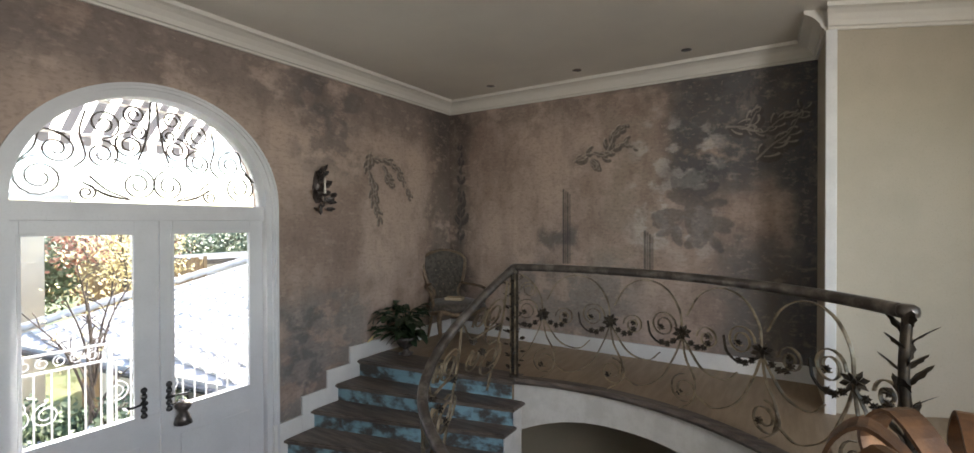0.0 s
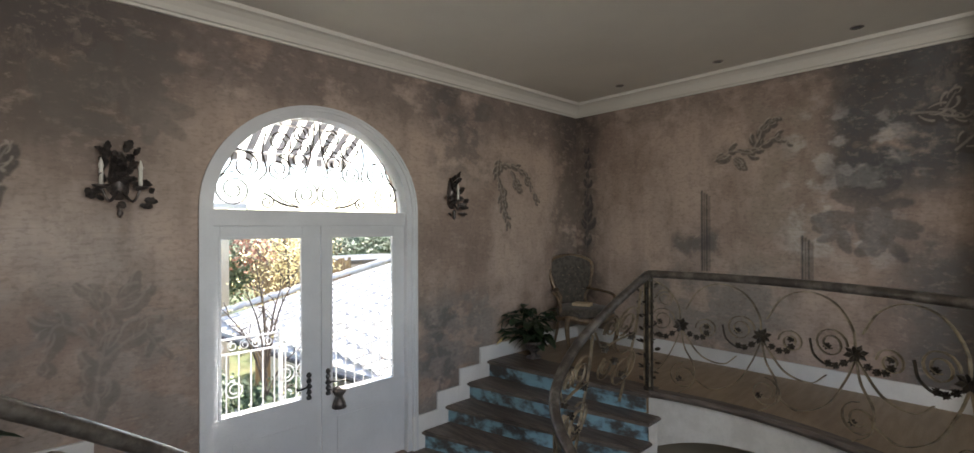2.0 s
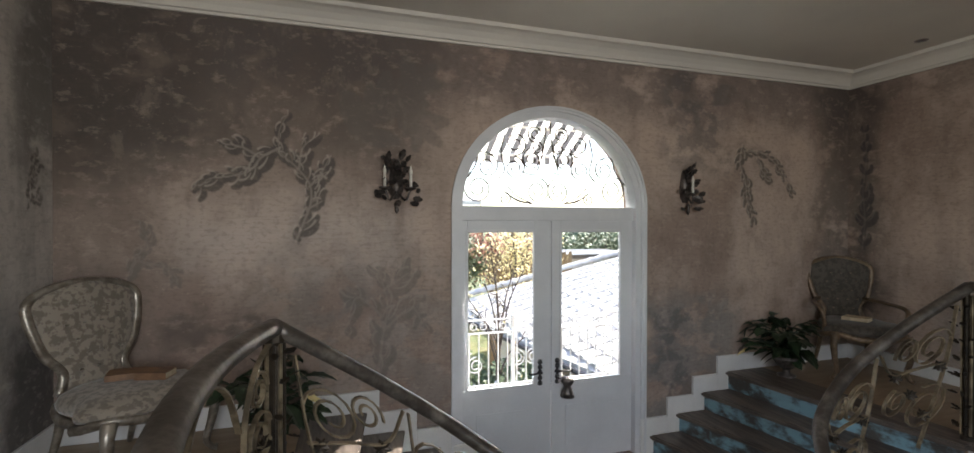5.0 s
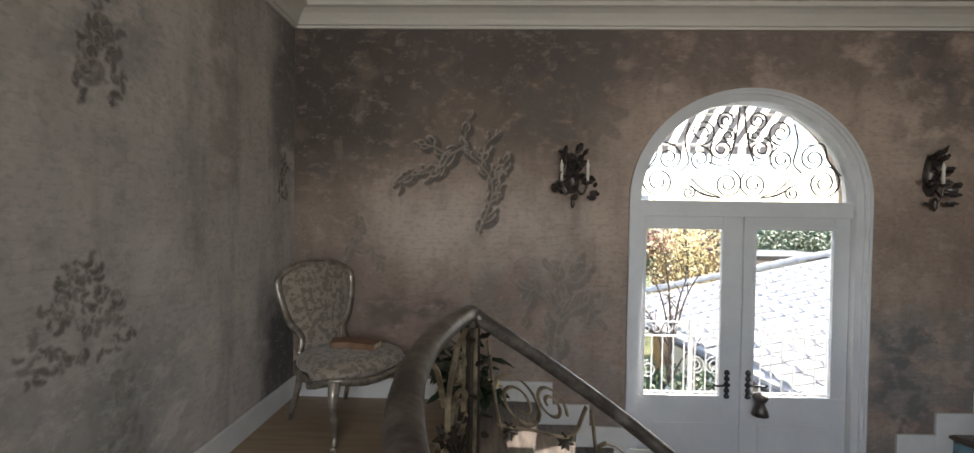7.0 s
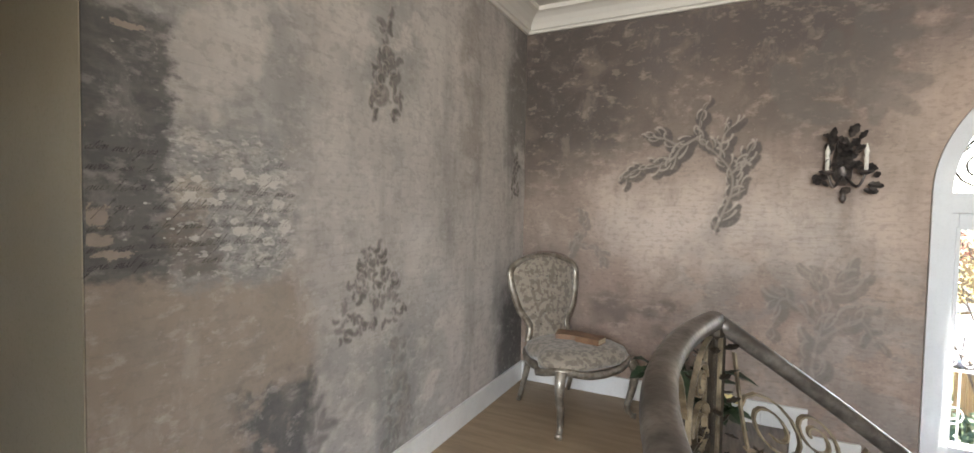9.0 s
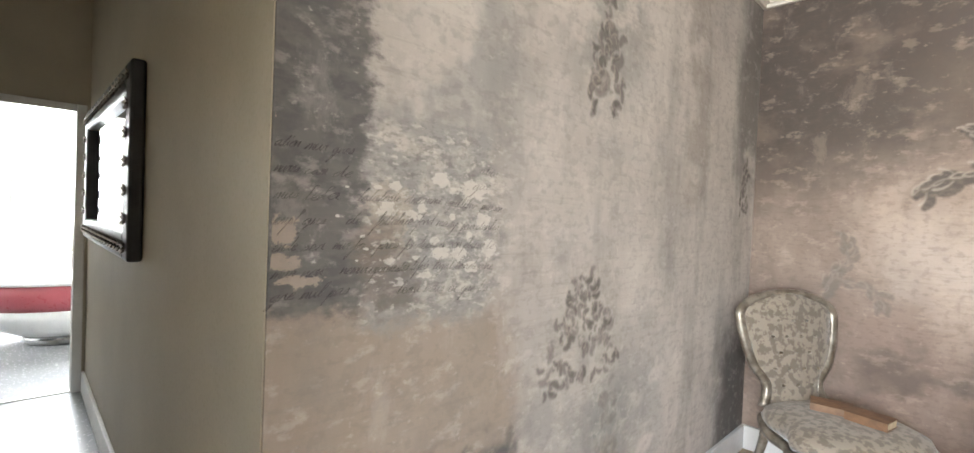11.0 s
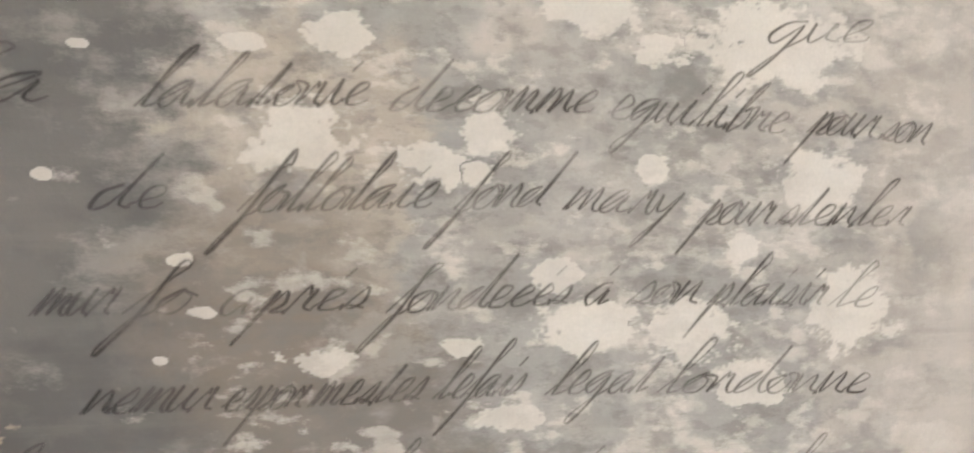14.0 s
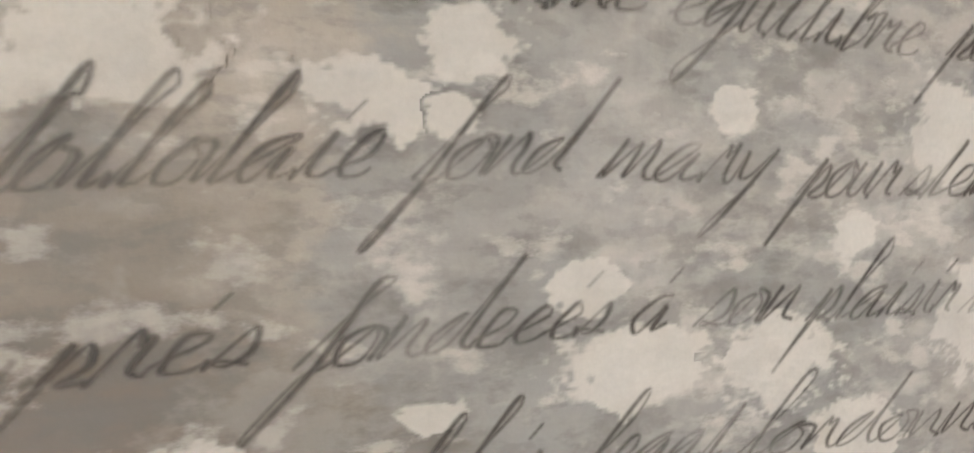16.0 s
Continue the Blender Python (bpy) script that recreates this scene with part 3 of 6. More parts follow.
def flight(s):
    st = tagged(new("staircase"), "staircase with dark worn treads and chipped blue risers", "staircase", "staircases", "structure")
    for k in range(4):
        z = -RISE * k
        w, i = WALLX[k], INX[k]
        wn_, in_ = (WALLX[k - 1], INX[k - 1]) if k else (w + 0.4, i + 0.2)
        yi = -1.72 - (0.08 if k else -0.02)
        X = lambda v: CX + s * v
        bm = bmesh.new()
        lip = 0.03
        zt = z + (0.003 if k == 0 else 0)
        prism(bm, [(X(w - lip), -0.026, zt), (X((w + i) / 2 - lip - 0.02), yi / 2, zt), (X(i - lip), yi, zt), (X(in_ + 0.02), yi, zt), (X((wn_ + in_) / 2 + 0.02), yi / 2, zt), (X(wn_ + 0.02), -0.026, zt)], (0, 0, -0.04))
        bmesh.ops.bevel(bm, geom=[e for e in bm.edges if abs(e.verts[0].co.z - e.verts[1].co.z) < 1e-5], offset=0.010, segments=2, affect="EDGES")
        part("tread", bm, M_TREAD, st)
        bm = bmesh.new()
        zb = z - RISE if k < 3 else ZL
        prism(bm, [(X(w), -0.001, z - 0.04), (X((w + i) / 2 - 0.02), yi / 2, z - 0.04), (X(i), yi + 0.03, z - 0.04), (X(i + 0.02), yi + 0.03, z - 0.04), (X((w + i) / 2), yi / 2, z - 0.04), (X(w + 0.02), -0.001, z - 0.04)], (0, 0, zb - z + 0.04))
        part("riser", bm, M_BLUE, st, "chipped pale blue painted riser")
        bm = bmesh.new()
        if k:
            prism(bm, [(X(i + 0.01), yi + 0.03, z - 0.04), (X(in_ + 0.01), yi + 0.03, z - 0.04), (X(in_ + 0.01), yi + 0.06, z - 0.04), (X(i + 0.01), yi + 0.06, z - 0.04)], (0, 0, -0.75))
            part("stringer", bm, M_CRACK, st, "chipped white painted stringer")
    # stepped skirting on the wall
    for k in range(4):
        x0 = WALLX[k] - (0.12 if k else 0.12)
        x1 = (WALLX[k - 1] - 0.12) if k else 1.82
        z = -RISE * k
        bm = bx(min(CX + s * x0, CX + s * x1), -0.026, z - RISE - 0.12, max(CX + s * x0, CX + s * x1), -0.0015, z + 0.15, bevel=0.003)
        part("stepped_skirting", bm, M_WHITE, st, "white stepped skirting")
    return st


for s in (1, -1):
    flight(s)
bm = bx(CX - 1.6, -1.75, ZL - 0.2, CX + 1.6, 0.0, ZL)
structure("floor_half_landing", bm, M_TREAD, "dark wooden half landing")
low = tagged(new("lower_staircase"), "dark lower flight going down from the half landing", "staircase", "staircases", "structure")
for k in range(9):
    part("tread", bx(CX - 0.62, -2.05 - 0.28 * k, ZL - 0.18 * (k + 1) - 0.04, CX + 0.62, -1.74 - 0.28 * k, ZL - 0.18 * (k + 1), bevel=0.008), M_TREAD, low)
    part("riser", bx(CX - 0.61, -1.76 - 0.28 * k, ZL - 0.18 * (k + 1), CX + 0.61, -1.745 - 0.28 * k, ZL - 0.18 * k - 0.04), M_BLUE, low)

# ---- the arched door ----
door = tagged(new("door_1"), "white painted arched french door with glazed leaves, shut", "door", kind="structure")
YF, GZ = 0.06, 0.042


def arch_band(hw0, r0, hw1, r1, y0, y1, foot):
    """A moulded band between two arches."""
    bm = bmesh.new()
    a, b = arch_pts(hw0, SPRING, r0, y0, foot, 40), arch_pts(hw1, SPRING, r1, y0, foot, 40)
    d = Vector((0, y1 - y0, 0))
    va, vb = [bm.verts.new(p) for p in a], [bm.verts.new(p) for p in b]
    vc, ve = [bm.verts.new(Vector(p) + d) for p in a], [bm.verts.new(Vector(p) + d) for p in b]
    for k in range(len(a) - 1):
        for q in ((va[k], va[k + 1], vb[k + 1], vb[k]), (vc[k], ve[k], ve[k + 1], vc[k + 1]), (va[k], vc[k], vc[k + 1], va[k + 1]), (vb[k], vb[k + 1], ve[k + 1], ve[k])):
            bm.faces.new(q)
    bmesh.ops.recalc_face_normals(bm, faces=bm.faces)
    return bm


part("architrave", arch_band(HALF + 0.036, ARISE + 0.030, HALF - 0.005, ARISE - 0.005, -0.018, 0.0, ZL), M_DOORP, door, "white arched architrave")
part("architrave_bead", arch_band(HALF + 0.04, ARISE + 0.034, HALF + 0.022, ARISE + 0.016, -0.032, -0.0182, ZL), M_DOORP, door)
part("door_frame", arch_band(HALF - 0.001, ARISE - 0.001, HALF - 0.055, ARISE - 0.055, 0.001, 0.16, ZL), M_DOORP, door)
part("transom", bx(-HALF + 0.05, YF - 0.02, 1.42, HALF - 0.05, YF + 0.07, SPRING, bevel=0.006), M_DOORP, door)
for s in (-1, 1):
    leaf = part("door_leaf", bx(min(s * 0.004, s * 0.795), YF, ZL + 0.01, max(s * 0.004, s * 0.795), YF + 0.045, GZ, bevel=0.003), M_DOORP, door, "white painted door leaf")
    g0, g1 = (-0.742, -0.156) if s < 0 else (0.087, 0.680)
    e0, e1 = (-0.795, -0.004) if s < 0 else (0.004, 0.795)
    part("stile", bx(e0, YF, GZ + 0.0005, g0, YF + 0.045, 1.42, bevel=0.003), M_DOORP, leaf)
    part("stile", bx(g1, YF, GZ + 0.0005, e1, YF + 0.045, 1.42, bevel=0.003), M_DOORP, leaf)
    part("rail", bx(g0 + 0.0005, YF, 1.332, g1 - 0.0005, YF + 0.045, 1.42, bevel=0.003), M_DOORP, leaf)
    bm = bmesh.new()
    for q in ((g0 - 0.012, GZ, g0 + 0.008, 1.34), (g1 - 0.008, GZ, g1 + 0.012, 1.34), (g0, GZ - 0.012, g1, GZ + 0.008), (g0, 1.324, g1, 1.344)):
        box(bm, q[0], YF - 0.008, q[1], q[2], YF - 0.0005, q[3], bevel=0.002)
    part("glazing_bead", bm, M_DOORP, leaf)
    p = part("pane", bx(g0 + 0.001, YF + 0.020, GZ + 0.001, g1 - 0.001, YF + 0.024, 1.331), M_GLASS, leaf)
    p.visible_shadow = False
    part("lower_panel_bead", bx(e0 + 0.13, YF - 0.006, ZL + 0.14, e1 - 0.13, YF - 0.0005, -0.16, bevel=0.004), M_DOORP, leaf)
    # iron handle plate
    hx = -0.105 if s < 0 else 0.055
    bm = bmesh.new()
    for q in range(5):
        zc = 0.05 + 0.045 * q
        lathe(bm, [(0.004, -0.021), (0.020 if q != 2 else 0.024, -0.012), (0.022 if q != 2 else 0.026, 0.0), (0.018, 0.012), (0.004, 0.021)], 8, (hx, YF - 0.006, zc))
    box(bm, hx - 0.012, YF - 0.010, 0.03, hx + 0.012, YF - 0.001, 0.25, bevel=0.003)
    part("handle_plate", bm, M_BLACK, leaf, "black iron handle plate")
    lev = smooth_path([(hx, YF - 0.005, 0.15), (hx, YF - 0.05, 0.15), (hx + s * 0.03, YF - 0.062, 0.152), (hx + s * 0.10, YF - 0.06, 0.145), (hx + s * 0.12, YF - 0.058, 0.158)], 6)
    part("handle", sweep(bmesh.new(), lev, circle_profile(0.008)), M_BLACK, leaf, "black iron lever handle", True)
fan = part("fan_pane", prism(bmesh.new(), [p for p in arch_pts(HALF - 0.055, SPRING, ARISE - 0.055, YF + 0.05, SPRING, 40)[1:-1]], (0, 0.004, 0)), M_GLASS, door)
fan.visible_shadow = False


def spiral(cx, cz, r, a0, turns, inner=0.25, n=26):
    return [(cx + r * (1 - (1 - inner) * k / n) * math.cos(a0 + turns * 2 * math.pi * k / n), cz + r * (1 - (1 - inner) * k / n) * math.sin(a0 + turns * 2 * math.pi * k / n)) for k in range(n + 1)]


def ribbon(bm, pts3, side_fn, w, t):
    """A flat bar: w along side_fn(i), t within the plane."""
    n = len(pts3)
    rings = []
    for i, p in enumerate(pts3):
        d = (pts3[min(i + 1, n - 1)] - pts3[max(i - 1, 0)]).normalized()
        s = side_fn(i)
        u = d.cross(s).normalized()
        rings.append([bm.verts.new(p + s * a * w / 2 + u * b * t / 2) for a, b in ((-1, -1), (1, -1), (1, 1), (-1, 1))])
    for r0, r1 in zip(rings, rings[1:]):
        for k in range(4):
            bm.faces.new((r0[k], r0[(k + 1) % 4], r1[(k + 1) % 4], r1[k]))
    bm.faces.new(rings[0][::-1])
    bm.faces.new(rings[-1])


def fan_scrolls(parent):
    sc = []
    for s in (-1, 1):
        sc += [spiral(s * 0.63, 0.145, 0.135, math.pi / 2 if s < 0 else math.pi / 2, -s * 1.9), spiral(s * 0.395, 0.06, 0.055, math.pi / 2, s * 1.5),
               spiral(s * 0.10, 0.13, 0.115, math.pi / 2, s * 1.8), spiral(s * 0.12, 0.62, 0.075, -math.pi / 2, s * 1.8), spiral(s * 0.10, 0.50, 0.055, math.pi / 2, s * 1.6),
               spiral(s * 0.15, 0.40, 0.095, math.pi / 2, -s * 1.8), spiral(s * 0.30, 0.53, 0.10, -math.pi / 2, -s * 1.7), spiral(s * 0.31, 0.32, 0.10, math.pi / 2, s * 1.8),
               spiral(s * 0.55, 0.33, 0.10, math.pi / 2, s * 1.6)]
        for q in ([(s * 0.02, 0.73), (s * 0.03, 0.58), (s * 0.06, 0.42), (s * 0.1, 0.3)], [(s * 0.16, 0.02), (s * 0.3, 0.06), (s * 0.42, 0.13)],
                  [(s * 0.14, 0.02), (s * 0.27, 0.04), (s * 0.36, 0.09)], [(s * 0.16, 0.03), (s * 0.28, 0.08), (s * 0.38, 0.17)], [(s * 0.4, 0.6), (s * 0.43, 0.45), (s * 0.4, 0.3), (s * 0.46, 0.22)],
                  [(s * 0.76, 0.2), (s * 0.66, 0.32), (s * 0.62, 0.44), (s * 0.5, 0.43)], [(s * 0.25, 0.3), (s * 0.16, 0.27), (s * 0.05, 0.29)]):
            sc.append([(p.x, p.y) for p in smooth_path([(a, b, 0) for a, b in q], 6)])
    for pts in sc:
        bm = bmesh.new()
        ribbon(bm, [Vector((a, YF + 0.075, SPRING + 0.006 + b)) for a, b in pts], lambda i: Vector((0, 1, 0)), 0.013, 0.0095)
        part("fanlight_scroll", bm, M_IRON, parent)


fan_scrolls(door)
tassel = thing("key_tassel", "grey cloth tassel hanging from the door key", "tassel")
part("key", sweep(bmesh.new(), [Vector((0.055, YF - 0.006, 0.09)), Vector((0.055, YF - 0.06, 0.088))], circle_profile(0.006)), M_BLACK, tassel)
bm = lathe(bmesh.new(), [(0.005, 0.10), (0.045, 0.085), (0.058, 0.06), (0.04, 0.03), (0.03, 0.015), (0.05, -0.03), (0.06, -0.075), (0.015, -0.07)], 12, (0.13, YF - 0.05, 0.0))
part("tassel_body", bm, M_TIN, tassel, "grey tassel", True)
part("cord", sweep(bmesh.new(), smooth_path([(0.055, YF - 0.055, 0.09), (0.09, YF - 0.06, 0.10), (0.13, YF - 0.05, 0.095)], 5), circle_profile(0.004, 6)), M_TIN, tassel)

# ---- balustrades ----


def rail_point(s, f):
    """Place and outward side on a balustrade line; f runs from 0 at the end post round the well to 1 at the newel, then down the stair."""
    if f <= 1:
        a = math.radians(-60 + (60 + 19) * f)
        return Vector((CX - (0.06 * f if s < 0 else 0) + s * R * math.cos(a), CY + R * math.sin(a), 0)), Vector((s * math.cos(a), math.sin(a), 0)), 0.0
    return None


STAIRLINE = [(2.03, -1.65, 1.0), (1.64, -1.50, 0.71), (1.25, -1.42, 0.41), (0.90, -1.53, 0.14), (0.66, -1.90, -0.07), (0.60, -2.4, -0.36), (0.60, -2.95, -0.72)]
RAILPROF = [(1.18 * a_, 1.18 * b_) for a_, b_ in [(-0.030, -0.018), (-0.034, 0.004), (-0.026, 0.020), (-0.010, 0.027), (0.010, 0.027), (0.026, 0.020), (0.034, 0.004), (0.030, -0.018), (0.016, -0.026), (-0.016, -0.026)]]


def flower(bm, c, r, nrm):
    """A small forged rosette of five cupped petals."""
    nrm = nrm.normalized()
    t = nrm.orthogonal().normalized()
    b = nrm.cross(t)
    for k in range(6):
        a = 2 * math.pi * k / 6
        d = t * math.cos(a) + b * math.sin(a)
        e = nrm.cross(d)
        vs = [bm.verts.new(c + q) for q in (nrm * r * 0.15, d * r * 0.6 + e * r * 0.32 + nrm * r * 0.25, d * r * 1.05 + nrm * r * 0.5, d * r * 0.6 - e * r * 0.32 + nrm * r * 0.25, d * r * 0.5 - nrm * r * 0.2)]
        for f in ((0, 1, 2), (0, 2, 3), (4, 2, 1), (4, 3, 2), (4, 1, 0), (4, 0, 3)):
            bm.faces.new([vs[i] for i in f])


def leaf_blade(bm, c, d, nrm, length, width, curl=0.3):
    """A lobed leaf blade with a folded midrib."""
    d, nrm = d.normalized(), nrm.normalized()
    e = nrm.cross(d).normalized()
    prev = None
    n = 6
    for k in range(n + 1):
        f = k / n
        w = width * math.sin(math.pi * min(1, 0.08 + f * 0.92)) ** 0.8 * (1.0 if k % 2 else 0.72)
        p = c + d * length * f + nrm * curl * length * f * f
        row = [bm.verts.new(p - e * w + nrm * w * 0.35), bm.verts.new(p), bm.verts.new(p + e * w + nrm * w * 0.35)]
        if prev:
            bm.faces.new((prev[0], prev[1], row[1], row[0]))
            bm.faces.new((prev[1], prev[2], row[2], row[1]))
        prev = row


def balustrade(s):
    b = tagged(new("balustrade"), "worn handrail over scrolled gilt ironwork with forged leaves", "railing", "stair balustrades")
    gal = [rail_point(s, k / 40)[0] + Vector((0, 0, 1.0)) for k in range(41)]
    stair = [Vector((CX - (0.06 if s < 0 else 0) + s * x, y, z)) for x, y, z in STAIRLINE]
    part("handrail", sweep(bmesh.new(), gal, RAILPROF), M_RAIL, b, "worn dark handrail", True)
    down = smooth_path([gal[-1]] + stair[1:], 10)
    part("stair_handrail", sweep(bmesh.new(), down, RAILPROF), M_RAIL, b, "worn dark handrail sweeping down", True)
    # newel: a bundle of fluted bars with ivy
    nb = gal[-1].copy()
    nb.z = 0
    newel = part("newel", lathe(bmesh.new(), [(0.042, 0.0), (0.042, 0.03), (0.030, 0.04), (0.030, 0.93), (0.042, 0.945), (0.042, 0.975)], 12, nb), M_IRON, b, "dark fluted newel post")
    for k in range(8):
        a = 2 * math.pi * k / 8
        p = nb + Vector((0.034 * math.cos(a), 0.034 * math.sin(a), 0.04))
        part("reed", sweep(bmesh.new(), [p, p + Vector((0, 0, 0.9))], circle_profile(0.009, 6), up=Vector((1, 0, 0))), M_GILT if k % 2 else M_IRON, newel)
    rnd = random.Random(5)
    bm = bmesh.new()
    for k in range(46):
        a, z = k * 1.1 + rnd.random() * 0.4, 0.05 + 0.87 * k / 46
        c = nb + Vector((0.05 * math.cos(a), 0.05 * math.sin(a), z))
        d = Vector((math.cos(a), math.sin(a), rnd.uniform(-0.6, 0.6)))
        leaf_blade(bm, c, d, Vector((rnd.uniform(-1, 1), rnd.uniform(-1, 1), 1)), 0.05, 0.02)
    part("ivy", bm, M_IRON, newel, "forged ivy leaves")
    # end post
    ep, out, _ = rail_point(s, 0)
    post = part("end_post", sweep(bmesh.new(), smooth_path([ep + Vector((0, 0, 0.0)), ep + Vector((0, 0, 0.35)) + out * 0.02, ep + Vector((0, 0, 0.7)) - out * 0.015, ep + Vector((0, 0, 0.985))], 6), circle_profile(0.022), up=Vector((1, 0, 0))), M_IRON, b, "dark leafy end post", True)
    for k in range(18):
        bm = bmesh.new()
        a, z = k * 2.4, 0.30 + 0.66 * k / 18
        leaf_blade(bm, ep + Vector((0, 0, z)), Vector((math.cos(a) * 0.6, math.sin(a) * 0.6, 1)), Vector((math.cos(a), math.sin(a), 0.1)), 0.11, 0.028, 0.5)
        part("acanthus_leaf", bm, M_IRON, post)
    part("rail_cap", lathe(bmesh.new(), [(0.02, -0.03), (0.042, -0.02), (0.046, 0.0), (0.042, 0.022), (0.025, 0.034)], 14, ep + Vector((0, 0, 1.0))), M_RAIL, b, "", True)
    L = R * math.radians(79)

    def at(u, z):
        p, o, _ = rail_point(s, u / L)
        return p + Vector((0, 0, z)), o

    def scroll(pts, mat, w=0.020, t=0.007):
        q = [at(max(0.0, min(L, u)), z) for u, z in pts]
        bm_ = bmesh.new()
        ribbon(bm_, [a for a, _ in q], lambda i: q[i][1], w, t)
        part("scroll", bm_, mat, b)

    def sp(pts):
        return [(p.x, p.y) for p in smooth_path([(a, c, 0) for a, c in pts], 7)]

    # repeated motif, mirrored alternately
    step = 0.60
    k = 0
    u = 0.30
    while u < L - 0.12:
        f = 1 if k % 2 else -1
        scroll(spiral(u + 0.15, 0.62, 0.105, math.pi, -1.8, 0.3), M_GILT)
        scroll(spiral(u - 0.20, 0.58, 0.085, 0, 1.6, 0.3), M_GILT)
        scroll(spiral(u - 0.02, 0.17, 0.115, math.pi / 2, f * 1.7, 0.3), M_GILT)
        scroll(sp([(u - 0.42, 0.40), (u - 0.32, 0.32), (u - 0.15, 0.36), (u, 0.56)]), M_GILT)
        scroll(sp([(u, 0.56), (u + 0.06, 0.40), (u + 0.18, 0.20), (u + 0.36, 0.10), (u + 0.5, 0.16)]), M_GILT)
        scroll(sp([(u, 0.56), (u - 0.03, 0.40), (u - 0.10, 0.26), (u - 0.08, 0.10), (u + 0.02, 0.02)]), M_GILT)
        scroll(sp([(u, 0.58), (u + 0.02, 0.75), (u + 0.13, 0.90), (u + 0.30, 0.95), (u + 0.46, 0.88), (u + 0.56, 0.72)]), M_GILT)
        scroll(sp([(u, 0.56), (u + 0.14, 0.47), (u + 0.25, 0.52), (u + 0.28, 0.63)]), M_IRON)
        p, o = at(u, 0.585)
        bm_ = bmesh.new()
        flower(bm_, p - o * 0.012, 0.055, -o)
        flower(bm_, p + o * 0.012, 0.055, o)
        part("rosette", bm_, M_IRON, b, "dark forged rosette")
        for du, zz in ((-0.07, 0.52), (-0.12, 0.50), (-0.17, 0.51), (-0.20, 0.545), (0.07, 0.51), (0.12, 0.48), (0.165, 0.485), (0.02, 0.14), (0.17, 0.60), (-0.2, 0.60)):
            if 0 < u + du < L:
                p, o = at(u + du, zz)
                bm_ = bmesh.new()
                flower(bm_, p, 0.026, -o)
                flower(bm_, p, 0.024, o)
                part("forged_leaf", bm_, M_IRON, b, "dark forged leaf")
        u += step
        k += 1
    scroll(spiral(L - 0.14, 0.80, 0.075, 0, 1.7, 0.3), M_GILT)
    # stair panel scrolls follow the rail
    def sat(f, h):
        x = f * (len(down) - 1)
        i = min(int(x), len(down) - 2)
        p = down[i].lerp(down[i + 1], x - i)
        d = (down[i + 1] - down[i])
        d.z = 0
        o = Vector((d.y, -d.x, 0)).normalized()
        return p + Vector((0, 0, h - 0.95)), o

    def sscroll(pts, mat, w=0.026, t=0.007):
        q = [sat(max(0.0, min(1.0, a)), c) for a, c in pts]
        bm_ = bmesh.new()
        ribbon(bm_, [a for a, _ in q], lambda i: q[i][1], w, t)
        part("scroll", bm_, mat, b)

    def sspiral(f, h, r, a0, turns, inner=0.3):
        return [((f + (a - f) / 2.3), c) for a, c in spiral(f, h, r, a0, turns, inner)]

    for f0 in (0.02, 0.22, 0.42, 0.62):
        sscroll(sspiral(f0 + 0.07, 0.70, 0.11, math.pi, -1.8), M_GILT)
        sscroll(sspiral(f0 + 0.13, 0.78, 0.075, 0, 1.6), M_GILT)
        sscroll(sspiral(f0 + 0.09, 0.35, 0.13, math.pi / 2, 1.8), M_GILT)
        sscroll(sspiral(f0 + 0.16, 0.50, 0.08, math.pi / 2, -1.6), M_GILT)
        sscroll(sp([(f0 + 0.01, 0.88), (f0 + 0.03, 0.60), (f0 + 0.07, 0.30), (f0 + 0.10, 0.1)]), M_GILT)
        sscroll(sp([(f0 + 0.03, 0.55), (f0 + 0.10, 0.62), (f0 + 0.17, 0.70), (f0 + 0.2, 0.88)]), M_GILT)
        for df, hh in ((0.05, 0.55), (0.12, 0.48), (0.16, 0.66), (0.09, 0.30)):
            p, o = sat(f0 + df, hh)
            bm_ = bmesh.new()
            flower(bm_, p, 0.038, o)
            flower(bm_, p, 0.038, -o)
            part("forged_leaf", bm_, M_IRON, b, "dark forged leaf")
    return b


for s in (1, -1):
    balustrade(s)


def gilded_finial():
    f = thing("leaf_finial", "bronzed curled acanthus finial on a stand beside the balustrade", "finial")
    c = Vector((-0.74, -4.02, 0))
    part("stem", lathe(bmesh.new(), [(0.09, 0.0), (0.09, 0.02), (0.03, 0.05), (0.02, 0.5), (0.03, 0.85), (0.05, 0.9)], 12, c), M_IRON, f)
    for k in range(9):
        a = 2 * math.pi * k / 9
        d = Vector((math.cos(a), math.sin(a), 0))
        pts = smooth_path([c + Vector((0, 0, 0.86)), c + d * 0.07 + Vector((0, 0, 1.02)), c + d * 0.15 + Vector((0, 0, 1.10)), c + d * 0.20 + Vector((0, 0, 1.05)), c + d * 0.18 + Vector((0, 0, 0.99))], 6)
        bm = bmesh.new()
        sd_ = d.cross(Vector((0, 0, 1)))
        ribbon(bm, pts, lambda i: sd_, 0.05, 0.006)
        part("curled_leaf", bm, M_RUST, f)
    return f


gilded_finial()

# ---- furniture ----


